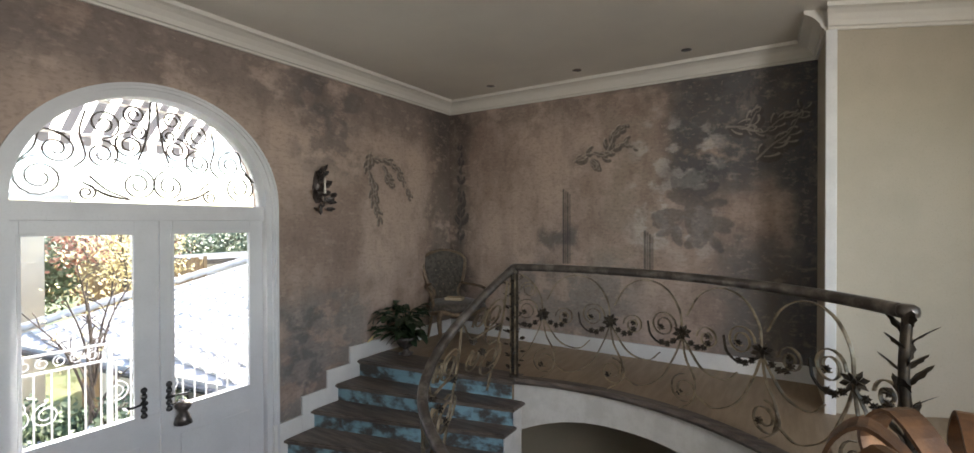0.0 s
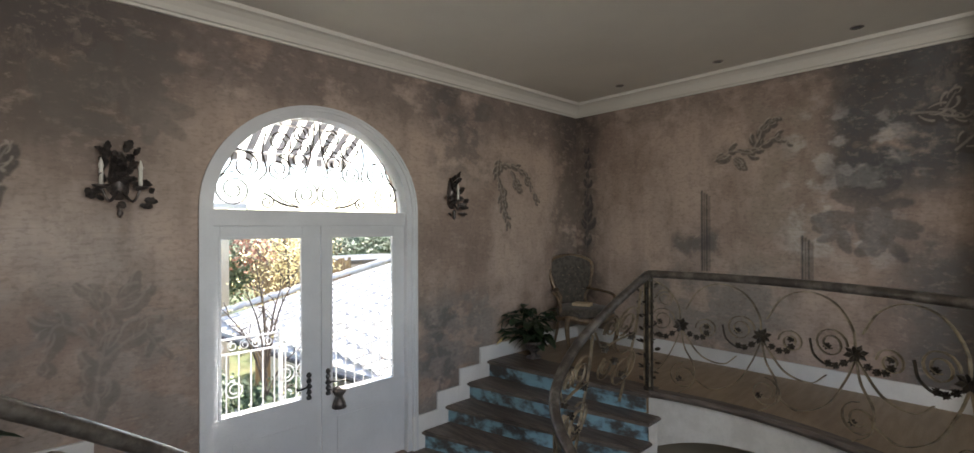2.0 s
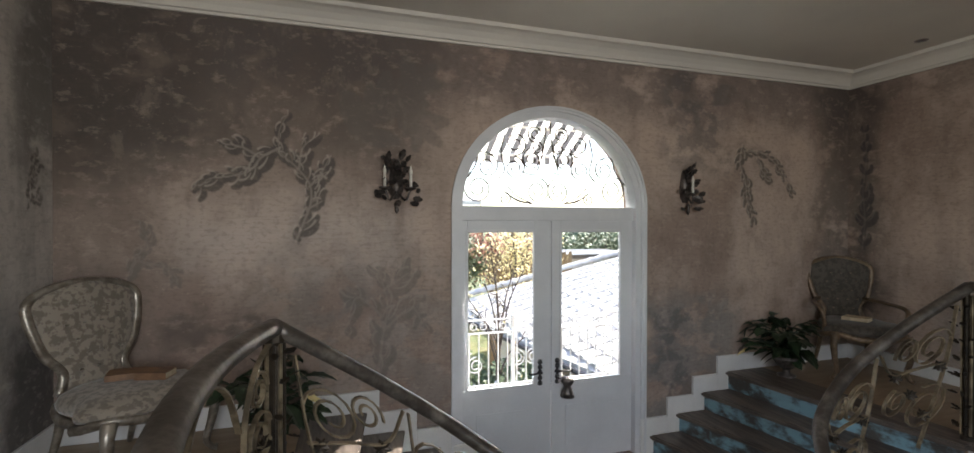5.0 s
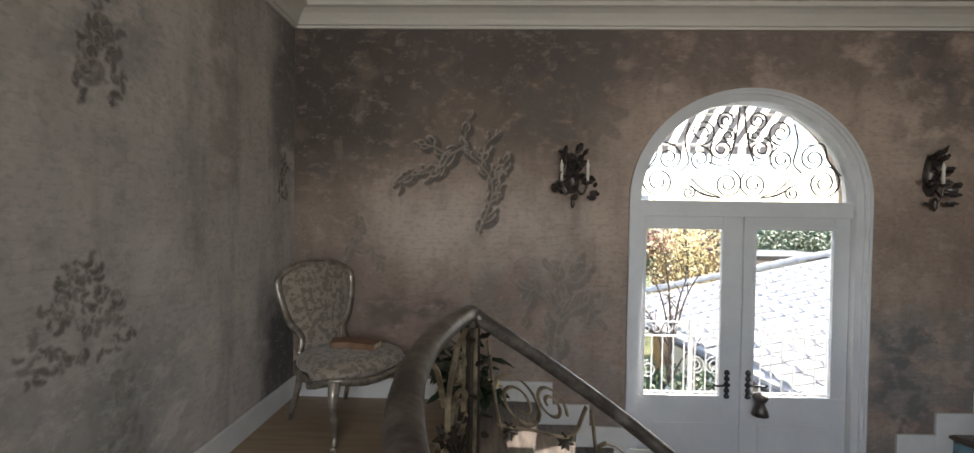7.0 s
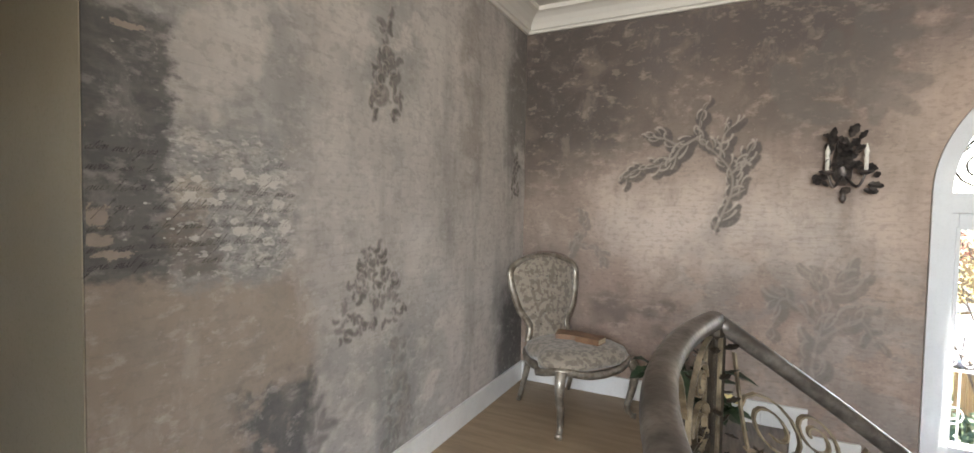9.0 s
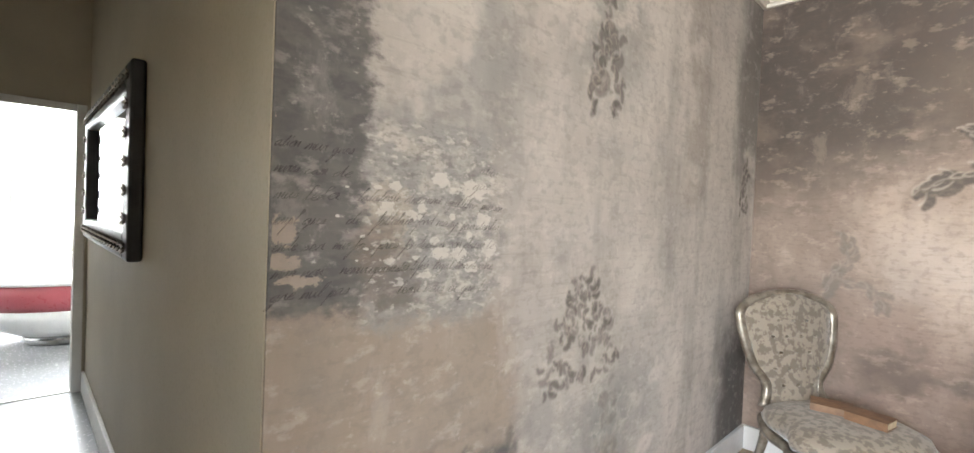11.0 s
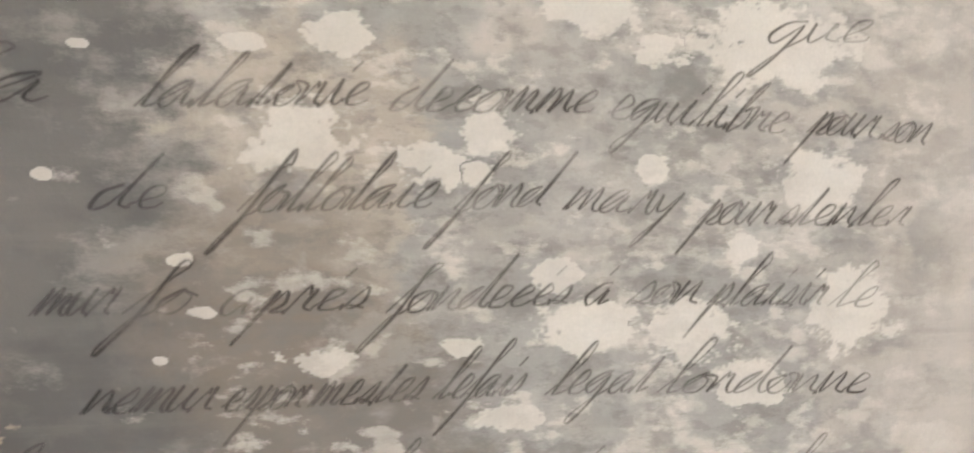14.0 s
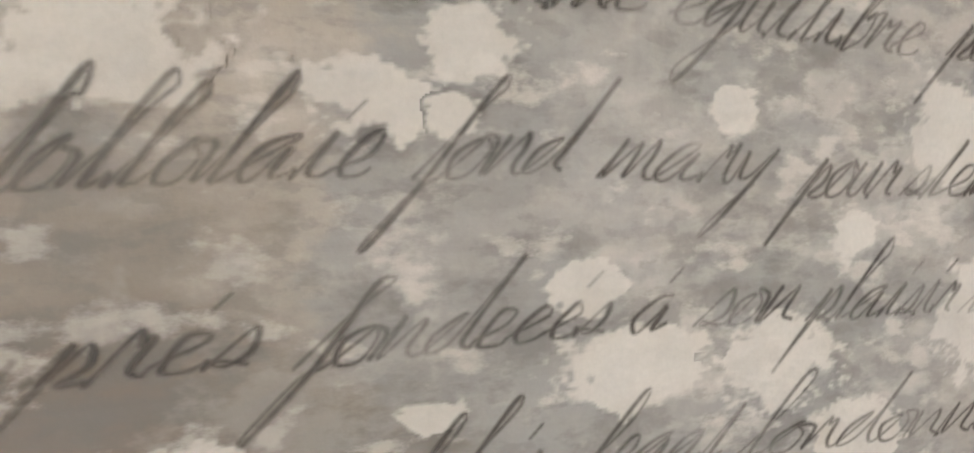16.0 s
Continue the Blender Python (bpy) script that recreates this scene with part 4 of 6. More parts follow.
def cabriole(bm, p, out, h, r=0.02):
    """A curved leg with scrolled knee and foot."""
    o = Vector(out).normalized()
    p = Vector(p)
    path = smooth_path([p + Vector((0, 0, h)), p + o * 0.035 + Vector((0, 0, h * 0.82)), p + o * 0.02 + Vector((0, 0, h * 0.5)), p - o * 0.005 + Vector((0, 0, h * 0.2)), p + o * 0.02 + Vector((0, 0, h * 0.06)), p + o * 0.045 + Vector((0, 0, 0.016))], 6)
    sweep(bm, path, circle_profile(r, 8), up=Vector((o.y, -o.x, 0.01)), scale=lambda f: 1.7 - 1.9 * f + 0.95 * f * f + (0.35 if f > 0.93 else 0))
    return bm


def chair(m, label, frame_mat, cloth, armed=False):
    c = thing("salon_chair", label, "chair", "salon chairs", m)
    sw, sd_, sh = 0.29, 0.27, 0.40
    # seat, front at -y
    out = []
    for k in range(40):
        a = 2 * math.pi * k / 40
        w = sw * (1.0 if math.sin(a) < 0 else 0.82)
        out.append((w * math.copysign(abs(math.cos(a)) ** 0.7, math.cos(a)), sd_ * math.copysign(abs(math.sin(a)) ** 0.7, math.sin(a))))
    bm = bmesh.new()
    rings = []
    for sc, z in ((1.0, sh), (1.03, sh + 0.03), (0.98, sh + 0.065), (0.82, sh + 0.092), (0.5, sh + 0.105), (0.15, sh + 0.11)):
        rings.append([bm.verts.new((x * sc, y * sc, z)) for x, y in out])
    for a, b in zip(rings, rings[1:]):
        for k in range(40):
            bm.faces.new((a[k], a[(k + 1) % 40], b[(k + 1) % 40], b[k]))
    bm.faces.new(rings[-1])
    bm.faces.new(rings[0][::-1])
    part("seat", bm, cloth, c, "worn brocade seat", True)
    ap = [Vector((x * 1.02, y * 1.02, sh - 0.015 - 0.02 * math.cos(4 * 2 * math.pi * k / 40))) for k, (x, y) in enumerate(out)]
    part("apron", sweep(bmesh.new(), ap + [ap[0]], [(-0.012, -0.022), (0.012, -0.022), (0.018, 0.0), (0.012, 0.022), (-0.012, 0.022)]), frame_mat, c, "carved apron", True)
    for x, y in ((-0.24, -0.22), (0.24, -0.22)):
        part("leg", cabriole(bmesh.new(), (x, y, 0), (x, y, 0), sh), frame_mat, c, "", True)
    for x in (-0.18, 0.18):
        p = smooth_path([(x, 0.19, sh), (x, 0.22, 0.25), (x * 1.05, 0.29, 0.02)], 6)
        part("leg", sweep(bmesh.new(), p, circle_profile(0.02, 8), up=Vector((1, 0, 0)), scale=lambda f: 1.2 - 0.5 * f), frame_mat, c, "", True)
    # balloon back, leaning
    def bp(a):
        """Outline of the back: narrow waist, rounded head."""
        t = a
        if t < 0:
            t = 0
        z = sh + 0.05 + 0.60 * t
        w = 0.165 - 0.05 * math.sin(min(1, t / 0.35) * math.pi) * 0.6 + 0.085 * max(0, math.sin(max(0, (t - 0.2)) / 0.8 * math.pi * 0.62))
        return w, z
    side = []
    for k in range(22):
        t = 0.80 * k / 21
        w, z = bp(t)
        side.append((w, z))
    wl, zl = side[-1]
    top = [(wl * math.cos(q * math.pi / 2 / 8), zl + 0.125 * math.sin(q * math.pi / 2 / 8)) for q in range(1, 9)]
    half = side + top
    lean = lambda z: 0.235 + (z - sh) * 0.16
    loop = [Vector((-w, lean(z), z)) for w, z in half] + [Vector((w, lean(z), z)) for w, z in half[-2::-1]]
    part("back_frame", sweep(bmesh.new(), loop, circle_profile(0.022, 8), up=Vector((0, -1, 0.16)).normalized()), frame_mat, c, "carved balloon back frame", True)
    bm = bmesh.new()
    prev = None
    for w, z in half:
        row = []
        for q in range(11):
            f = q / 5 - 1
            tuft = 0.0
            x = f * (w - 0.005)
            tuft = 0.012 * abs(math.sin((x * 13 + z * 11)) * math.sin((x * 13 - z * 11)))
            row.append(bm.verts.new((x, lean(z) - 0.032 * (1 - f * f) - tuft, z)))
        if prev:
            for q in range(10):
                bm.faces.new((prev[q], prev[q + 1], row[q + 1], row[q]))
        prev = row
    bk = bmesh.ops.extrude_face_region(bm, geom=list(bm.faces))
    for v in bk["geom"]:
        if isinstance(v, bmesh.types.BMVert):
            v.co.y = lean(v.co.z) + 0.015
    bmesh.ops.recalc_face_normals(bm, faces=bm.faces)
    back = part("backrest", bm, cloth, c, "buttoned brocade backrest", True)
    for r_ in range(5):
        for q in range(3 + r_ % 2):
            x = (q - (2 + r_ % 2) / 2) * 0.075
            z = sh + 0.17 + r_ * 0.085
            part("button", lathe(bmesh.new(), [(0.002, -0.006), (0.009, -0.003), (0.009, 0.003), (0.002, 0.006)], 8, (x, lean(z) - 0.036, z)), frame_mat, back)
    if armed:
        for s in (-1, 1):
            p = smooth_path([(s * 0.17, 0.27, sh + 0.26), (s * 0.27, 0.12, sh + 0.24), (s * 0.30, -0.08, sh + 0.22), (s * 0.29, -0.12, sh + 0.14), (s * 0.27, -0.1, sh)], 6)
            part("arm", sweep(bmesh.new(), p, circle_profile(0.018, 8)), frame_mat, c, "carved curved arm", True)
    return c


chair(pose(-2.86, -0.46, 0, 0, 0, 56) @ Matrix.Diagonal((1.2, 1.1, 1.0, 1.0)), "silvered carved salon chair with buttoned brocade seat in the corner", M_SILVER, M_CLOTH)
chair(pose(2.92, -0.42, 0, 0, 0, -30) @ Matrix.Diagonal((1.15, 1.1, 1.0, 1.0)), "dark gilt carved armchair with buttoned patterned back in the corner", M_DARKWOOD, M_CLOTH_DARK, True)


def book(m, size, label, cover):
    b = thing("old_book", label, "book", "old books", m)
    x, y, z = size
    part("pages", bx(-x / 2 + 0.004, -y / 2 + 0.004, 0.004, x / 2 - 0.004, y / 2 - 0.004, z - 0.004), M_PAGES, b, "yellowed page block")
    part("cover", bx(-x / 2, -y / 2, 0, x / 2, y / 2, 0.0038, bevel=0.001), cover, b)
    part("cover", bx(-x / 2, -y / 2, z - 0.0038, x / 2, y / 2, z, bevel=0.001), cover, b)
    part("spine", bx(-x / 2 - 0.003, -y / 2, 0, -x / 2 + 0.003, y / 2, z, bevel=0.0012), cover, b)
    return b


book(pose(-2.90, -0.41, 0.510, 0, 0, 100), (0.13, 0.18, 0.035), "old brown leather book lying on the silvered chair", M_BOOK)
book(pose(-2.74, -0.45, 0.509, 0, 0, 78), (0.12, 0.17, 0.04), "old tan book with yellowed pages on the silvered chair", M_BOOK)
book(pose(2.85, -0.47, 0.510, 0, 0, 20), (0.15, 0.2, 0.03), "pale cloth book lying on the dark armchair", M_PAGES)


def plant(m, label, big, seed):
    p = thing("potted_plant", label, "plant", "landing plants", m)
    part("pot", lathe(bmesh.new(), [(0.075, 0.0), (0.08, 0.012), (0.035, 0.03), (0.03, 0.06), (0.085, 0.10), (0.115, 0.16), (0.12, 0.19), (0.108, 0.19), (0.10, 0.17)], 20), M_TIN, p, "tarnished footed urn", True)
    rnd = random.Random(seed)
    for k in range(26):
        a = rnd.uniform(0, 6.28)
        d = Vector((math.cos(a), math.sin(a), 0))
        r, h = rnd.uniform(0.08, 0.30) * big, rnd.uniform(0.05, 0.34)
        tip = d * r + Vector((0, 0, 0.17 + h))
        path = smooth_path([(0, 0, 0.15), tuple(d * r * 0.3 + Vector((0, 0, 0.17 + h * 0.8))), tuple(tip)], 5)
        stem = part("stem", sweep(bmesh.new(), path, circle_profile(0.004, 5)), M_LEAF, p)
        for q in range(5):
            bm = bmesh.new()
            f = path[min(len(path) - 1, 3 + 2 * q)]
            dd = Vector((d.x + rnd.uniform(-0.9, 0.9), d.y + rnd.uniform(-0.9, 0.9), rnd.uniform(-0.5, 0.5)))
            leaf_blade(bm, f, dd, Vector((rnd.uniform(-0.4, 0.4), rnd.uniform(-0.4, 0.4), 1)), rnd.uniform(0.10, 0.18), rnd.uniform(0.035, 0.06), -0.35)
            part("leaf", bm, M_YELLOW if (k == 3 and q == 4) else M_LEAF, stem)
    return p


plant(pose(2.20, -0.30, 0.003, 0, 0, 0), "dark leafy trailing plant in a tarnished urn by the stair edge", 1.3, 3)
plant(pose(-2.12, -0.42, 0.003, 0, 0, 0), "dark green spiky plant in a tarnished urn by the stair edge", 0.9, 8)


def sconce(m, candles, label):
    c = thing("wall_sconce", label, "wall lamp", "candle sconces", m)
    rnd = random.Random(candles)
    part("backplate", lathe(bmesh.new(), [(0.02, -0.15), (0.05, -0.10), (0.055, 0.0), (0.04, 0.10), (0.02, 0.15)], 10), M_TIN, c, "", True)
    for k in range(44):
        a = rnd.uniform(0, 6.28)
        bm = bmesh.new()
        zc = rnd.uniform(-0.20, 0.16)
        w = 0.15 if zc < -0.02 else 0.07
        x = rnd.uniform(-w, w) * (1 if candles > 1 else 0.65)
        leaf_blade(bm, Vector((x, -0.03 - rnd.uniform(0, 0.06), zc)), Vector((x * 4 + rnd.uniform(-0.4, 0.4), -0.3, rnd.uniform(-0.3, 0.9) if zc > 0 else rnd.uniform(-0.7, 0.5))), Vector((0, -1, 0.2)), rnd.uniform(0.04, 0.075), rnd.uniform(0.018, 0.032), 0.4)
        part("tin_leaf", bm, M_TIN, c)
    for k in range(candles):
        x = (k - (candles - 1) / 2) * 0.19
        part("arm", sweep(bmesh.new(), smooth_path([(0, -0.03, -0.08), (x * 0.6, -0.10, -0.16), (x, -0.11, -0.08)], 6), circle_profile(0.008, 6)), M_TIN, c, "", True)
        part("drip_pan", lathe(bmesh.new(), [(0.008, -0.09), (0.04, -0.075), (0.045, -0.065), (0.012, -0.07)], 12, (x, -0.11, 0)), M_TIN, c, "", True)
        part("candle", lathe(bmesh.new(), [(0.011, -0.07), (0.011, 0.02), (0.009, 0.025), (0.012, 0.035), (0.014, 0.05), (0.006, 0.08), (0.001, 0.095)], 10, (x, -0.11, 0)), M_CANDLE, c, "white candle sleeve and bulb", True)
    part("finial", lathe(bmesh.new(), [(0.003, -0.26), (0.018, -0.235), (0.012, -0.21), (0.02, -0.19), (0.006, -0.16)], 10, (0, -0.05, 0)), M_TIN, c, "", True)
    return c


sconce(pose(-1.315, -0.001, 1.73), 2, "tarnished tin leaf wall sconce with two white candles")
sconce(pose(1.31, -0.001, 1.74), 1, "tarnished tin leaf wall sconce with one white candle")

for y in (-0.895, -1.93, -2.97):
    sp_ = thing("ceiling_spot", "small recessed ceiling spotlight, off", "lamp", "ceiling spots", pose(2.96, y, ZC))
    part("rim", lathe(bmesh.new(), [(0.048, 0.0), (0.048, -0.006), (0.034, -0.008), (0.032, -0.002)], 16), M_CHROME, sp_)
    part("bulb", lathe(bmesh.new(), [(0.031, -0.001), (0.028, -0.004), (0.01, -0.006)], 12), M_BLACK, sp_)

# ---- the printed decoration of the walls ----


def wall_map(wall):
    if wall == "n":
        return lambda u, z, d: Vector((u, -d, z))
    if wall == "w":
        return lambda u, z, d: Vector((XW + d, u, z))
    return lambda u, z, d: Vector((XE - d, -u, z))


def print_material(name, dark, light, strength):
    """Ink on the wall: 'shade' and 'tint' hold how much of the dark and the pale ink lies there."""
    m, nt, b = material(name)
    sh, ti = nt.nodes.new("ShaderNodeAttribute"), nt.nodes.new("ShaderNodeAttribute")
    sh.attribute_name, ti.attribute_name = "shade", "tint"
    mottle = ramp(nt, noisef(nt, 24, 5, shift=3.0), 0.25, 0.6)
    worn = math2(nt, "ADD", math2(nt, "MULTIPLY", mottle, 0.5), 0.5)
    col = mixc(nt, ti.outputs["Fac"], tuple(dark), tuple(light))
    grain = noisef(nt, 90, 3)
    nt.links.new(mixc(nt, math2(nt, "MULTIPLY", grain, 0.4), col, tuple(x * 0.6 for x in dark)), b.inputs["Base Color"])
    b.inputs["Roughness"].default_value = 0.75
    b.inputs["Specular IOR Level"].default_value = 0.3
    cover = math2(nt, "MAXIMUM", sh.outputs["Fac"], ti.outputs["Fac"])
    cover = math2(nt, "MULTIPLY", math2(nt, "MULTIPLY", cover, worn), strength, True)
    nt.links.new(cover, b.inputs["Alpha"])
    return m


DEEP = ((0.085, 0.074, 0.066), (0.60, 0.52, 0.45), 0.92)
FAINT = ((0.15, 0.135, 0.122), (0.44, 0.38, 0.33), 0.62)
DARK = ((0.05, 0.048, 0.048), (0.24, 0.21, 0.19), 0.85)
SLATY = ((0.085, 0.082, 0.084), (0.46, 0.42, 0.38), 0.80)
PALE_INK = ((0.66, 0.62, 0.58), (0.66, 0.62, 0.58), 0.82)
TAN_INK = ((0.40, 0.33, 0.275), (0.5, 0.44, 0.38), 0.9)
M_PR_INK = print_material("faded_ink", (0.115, 0.102, 0.093), (0.3, 0.27, 0.24), 0.86)
M_PR_INK_DARK = print_material("dark_ink", (0.04, 0.038, 0.039), (0.2, 0.19, 0.18), 0.75)


@functools.cache
def printed(wall, ink):
    """The wall's own paper with a print on it."""
    art = {"n": NORTH_ART, "w": WEST_ART, "e": EAST_ART}[wall]
    axis, light, mid, zones, streak, seed = art[:6]
    return mural("printed_paper", axis, light, mid, zones, streak, seed, art[6] if len(art) > 6 else (), ink)


class Sheet:
    """A fine grid over a piece of wall, into which ink is dabbed."""

    def __init__(self, wall, u0, u1, z0, z1, cell):
        self.P, self.u0, self.z0, self.cell = wall_map(wall), u0, z0, cell
        self.nu, self.nz = int((u1 - u0) / cell) + 2, int((z1 - z0) / cell) + 2
        self.shade, self.tint = np.zeros((self.nz, self.nu)), np.zeros((self.nz, self.nu))

    def dab(self, ink, u, z, r, v, soft):
        c, e = self.cell, r + soft
        i0, i1 = max(0, int((u - e - self.u0) / c)), min(self.nu, int((u + e - self.u0) / c) + 2)
        j0, j1 = max(0, int((z - e - self.z0) / c)), min(self.nz, int((z + e - self.z0) / c) + 2)
        if i0 >= i1 or j0 >= j1:
            return
        uu = self.u0 + c * np.arange(i0, i1) - u
        zz = self.z0 + c * np.arange(j0, j1) - z
        d = np.sqrt(uu[None, :] ** 2 + zz[:, None] ** 2)
        f = np.clip((e - d) / (2 * soft), 0, 1)
        w = ink[j0:j1, i0:i1]
        np.maximum(w, v * f * f * (3 - 2 * f), out=w)

    def stroke(self, ink, pts, radius, v, soft):
        """Dabs along a polyline; radius is a function of 0..1."""
        n = len(pts)
        for k in range(n - 1):
            a, b = pts[k], pts[k + 1]
            length = math.hypot(b[0] - a[0], b[1] - a[1])
            r = radius((k + 0.5) / n)
            m = max(1, int(length / max(0.7 * r, 0.6 * self.cell)))
            for q in range(m):
                f = q / m
                self.dab(ink, a[0] + (b[0] - a[0]) * f, a[1] + (b[1] - a[1]) * f, r, v, soft)

    def mesh(self, name, mat, parent=None, lift=0.0006):
        ink = np.maximum(self.shade, self.tint) > 0.012
        quad = ink[:-1, :-1] | ink[1:, :-1] | ink[:-1, 1:] | ink[1:, 1:]
        jj, ii = np.nonzero(quad)
        corner = np.stack([jj * self.nu + ii, jj * self.nu + ii + 1, (jj + 1) * self.nu + ii + 1, (jj + 1) * self.nu + ii], 1)
        used, index = np.unique(corner, return_inverse=True)
        index = index.reshape(corner.shape)
        vs = [tuple(self.P(self.u0 + self.cell * (k % self.nu), self.z0 + self.cell * (k // self.nu), lift)) for k in used.tolist()]
        me = bpy.data.meshes.new(name)
        me.from_pydata(vs, [], index.tolist())
        for key, ink in (("shade", self.shade), ("tint", self.tint)):
            me.attributes.new(key, "FLOAT", "POINT").data.foreach_set("value", ink.ravel()[used].astype(np.float32))
        me.materials.append(mat)
        ob = new(name, me)
        if parent:
            ob.parent = parent
        return ob


def leaflet(sheet, u, z, ang, length, bend, deep):
    """A curled acanthus lobe: cast shade, body shade and a pale lit rim."""
    pts, pu, pz = [], u, z
    for k in range(9):
        a = ang + bend * (k / 8) ** 1.3
        pts.append((pu, pz))
        pu += math.cos(a) * length / 8
        pz += math.sin(a) * length / 8
    w = length * 0.19
    body = lambda f: w * (0.35 + 0.9 * math.sin(math.pi * min(1, 0.15 + 0.85 * f)))
    sheet.stroke(sheet.shade, [(a + 0.012, b - 0.014) for a, b in pts], body, 0.95 * deep, 0.008)
    sheet.stroke(sheet.tint, [(a - 0.004, b + 0.006) for a, b in pts[2:]], lambda f: w * (0.12 + 0.30 * f), 0.50 * deep, 0.004)


def ornament(wall, curves, seed, label, size=0.10, mat=None, deep=1.0, blades=False):
    """Trompe l'oeil scrollwork in soft ink along the given sweeps."""
    us, zs = [p[0] for c in curves for p in c], [p[1] for c in curves for p in c]
    g = size * 2.2
    sheet = Sheet(wall, min(us) - g, max(us) + g, min(zs) - g, max(zs) + g, 0.006)
    rnd = random.Random(seed)
    for pts in curves:
        path = smooth_path([(a, b, 0) for a, b in pts], 6)
        line = [(p.x, p.y) for p in path]
        sheet.stroke(sheet.shade, [(a + 0.016, b - 0.014) for a, b in line], lambda f: 0.07 * size * (1.5 - f), 0.7 * deep, 0.010)
        sheet.stroke(sheet.shade, line, lambda f: 0.45 * size * (1.2 - 0.6 * f), 0.34 * deep, 0.05)
        if not blades:
            sheet.stroke(sheet.tint, line, lambda f: 0.06 * size * (1.4 - f), 0.35 * deep, 0.005)
        for k in range(1, len(path), 2):
            f = k / len(path)
            t = path[k] - path[k - 1]
            a = math.atan2(t.y, t.x)
            for s in (-1, 1):
                if rnd.random() < 0.18:
                    continue
                ang = a + s * rnd.uniform(0.4, 1.2)
                length = size * rnd.uniform(0.75, 1.5) * (1.0 - 0.35 * f)
                if blades:
                    tip = [(path[k].x + math.cos(ang) * length * q / 6, path[k].y + math.sin(ang) * length * q / 6) for q in range(7)]
                    sheet.stroke(sheet.shade, tip, lambda q: 0.24 * length * math.sin(math.pi * (0.1 + 0.88 * q)), 0.8 * deep, 0.012)
                else:
                    leaflet(sheet, path[k].x, path[k].y, ang, length, -s * rnd.uniform(0.8, 2.6), deep)
    return tagged(sheet.mesh("mural_ornament", printed(wall, mat or DEEP)), label, "mural", "printed mural scrolls")


def medallion(cu, cz, ru, rz, count, seed, label, mat, size=0.05):
    """A printed cluster of small curled petals, narrow at the head and wide at the foot."""
    sheet = Sheet("w", cu - ru - 0.12, cu + ru + 0.12, cz - rz - 0.12, cz + rz + 0.12, 0.004)
    rnd = random.Random(seed)
    for k in range(count):
        f = rnd.random() ** 0.75
        width = ru * (0.12 + 0.95 * min(f, 0.8) ** 0.9)
        u, z = cu + rnd.uniform(-1, 1) * width, cz + rz - 2 * rz * f
        a = rnd.uniform(0, 6.28)
        leaflet(sheet, u, z, a, size * rnd.uniform(0.6, 1.5), rnd.choice((-1, 1)) * rnd.uniform(1.6, 3.2), rnd.uniform(0.6, 1.0))
        if k % 4 == 0:
            sheet.dab(sheet.shade, u + 0.01, z - 0.01, size * 0.4, 0.28, size * 0.9)
    return tagged(sheet.mesh("mural_ornament", printed("w", mat)), label, "mural", "printed mural scrolls")


SCR = "trompe l'oeil acanthus scroll printed on the mural wall"
ornament("n", [[(-2.02, 1.27), (-1.97, 1.40), (-1.92, 1.55), (-1.93, 1.68), (-2.02, 1.80), (-2.12, 1.90), (-2.13, 2.04), (-2.08, 2.16)], [(-2.14, 1.92), (-2.24, 1.86), (-2.32, 1.76), (-2.44, 1.72), (-2.56, 1.70), (-2.63, 1.64)], [(-2.0, 1.78), (-1.98, 1.92), (-1.92, 2.0)], [(-1.93, 1.66), (-1.86, 1.74), (-1.80, 1.86)], [(-1.94, 1.5), (-1.84, 1.56)], [(-2.26, 1.86), (-2.36, 1.92), (-2.46, 1.94)]], 1, SCR, 0.11)
ornament("n", [[(1.98, 2.16), (1.95, 1.98), (2.02, 1.80), (2.04, 1.62), (2.12, 1.44)], [(2.0, 2.10), (2.20, 2.10), (2.38, 2.00), (2.50, 1.88), (2.60, 1.72)], [(2.15, 2.05), (2.22, 1.92), (2.3, 1.85)]], 2, SCR, 0.10)
ornament("n", [[(-3.05, 1.02), (-3.0, 1.15), (-2.93, 1.28), (-2.97, 1.4)], [(-2.98, 1.15), (-2.82, 1.10), (-2.78, 1.0)]], 3, SCR, 0.07, FAINT)
ornament("n", [[(-1.45, 0.2), (-1.42, 0.5), (-1.38, 0.8), (-1.45, 1.05)], [(-1.4, 0.6), (-1.2, 0.75), (-1.1, 0.6)], [(-1.42, 0.7), (-1.6, 0.85), (-1.68, 0.6)], [(-1.4, 0.9), (-1.22, 1.02)]], 4, SCR, 0.14, FAINT)
ornament("n", [[(-1.62, 2.02), (-1.45, 2.22), (-1.25, 2.42), (-1.1, 2.6)], [(-1.3, 2.38), (-1.2, 2.25), (-1.12, 2.1)]], 5, "large shadowy leaf print on the mural wall", 0.24, FAINT, 1.0, True)
medallion(-1.78, 2.10, 0.13, 0.24, 60, 6, SCR, DEEP, 0.055)
medallion(-1.87, 1.03, 0.27, 0.20, 130, 7, SCR, DEEP, 0.044)
medallion(-0.19, 1.68, 0.08, 0.17, 40, 8, SCR, DEEP, 0.045)
medallion(-1.66, 0.42, 0.12, 0.36, 70, 9, SCR, FAINT, 0.06)
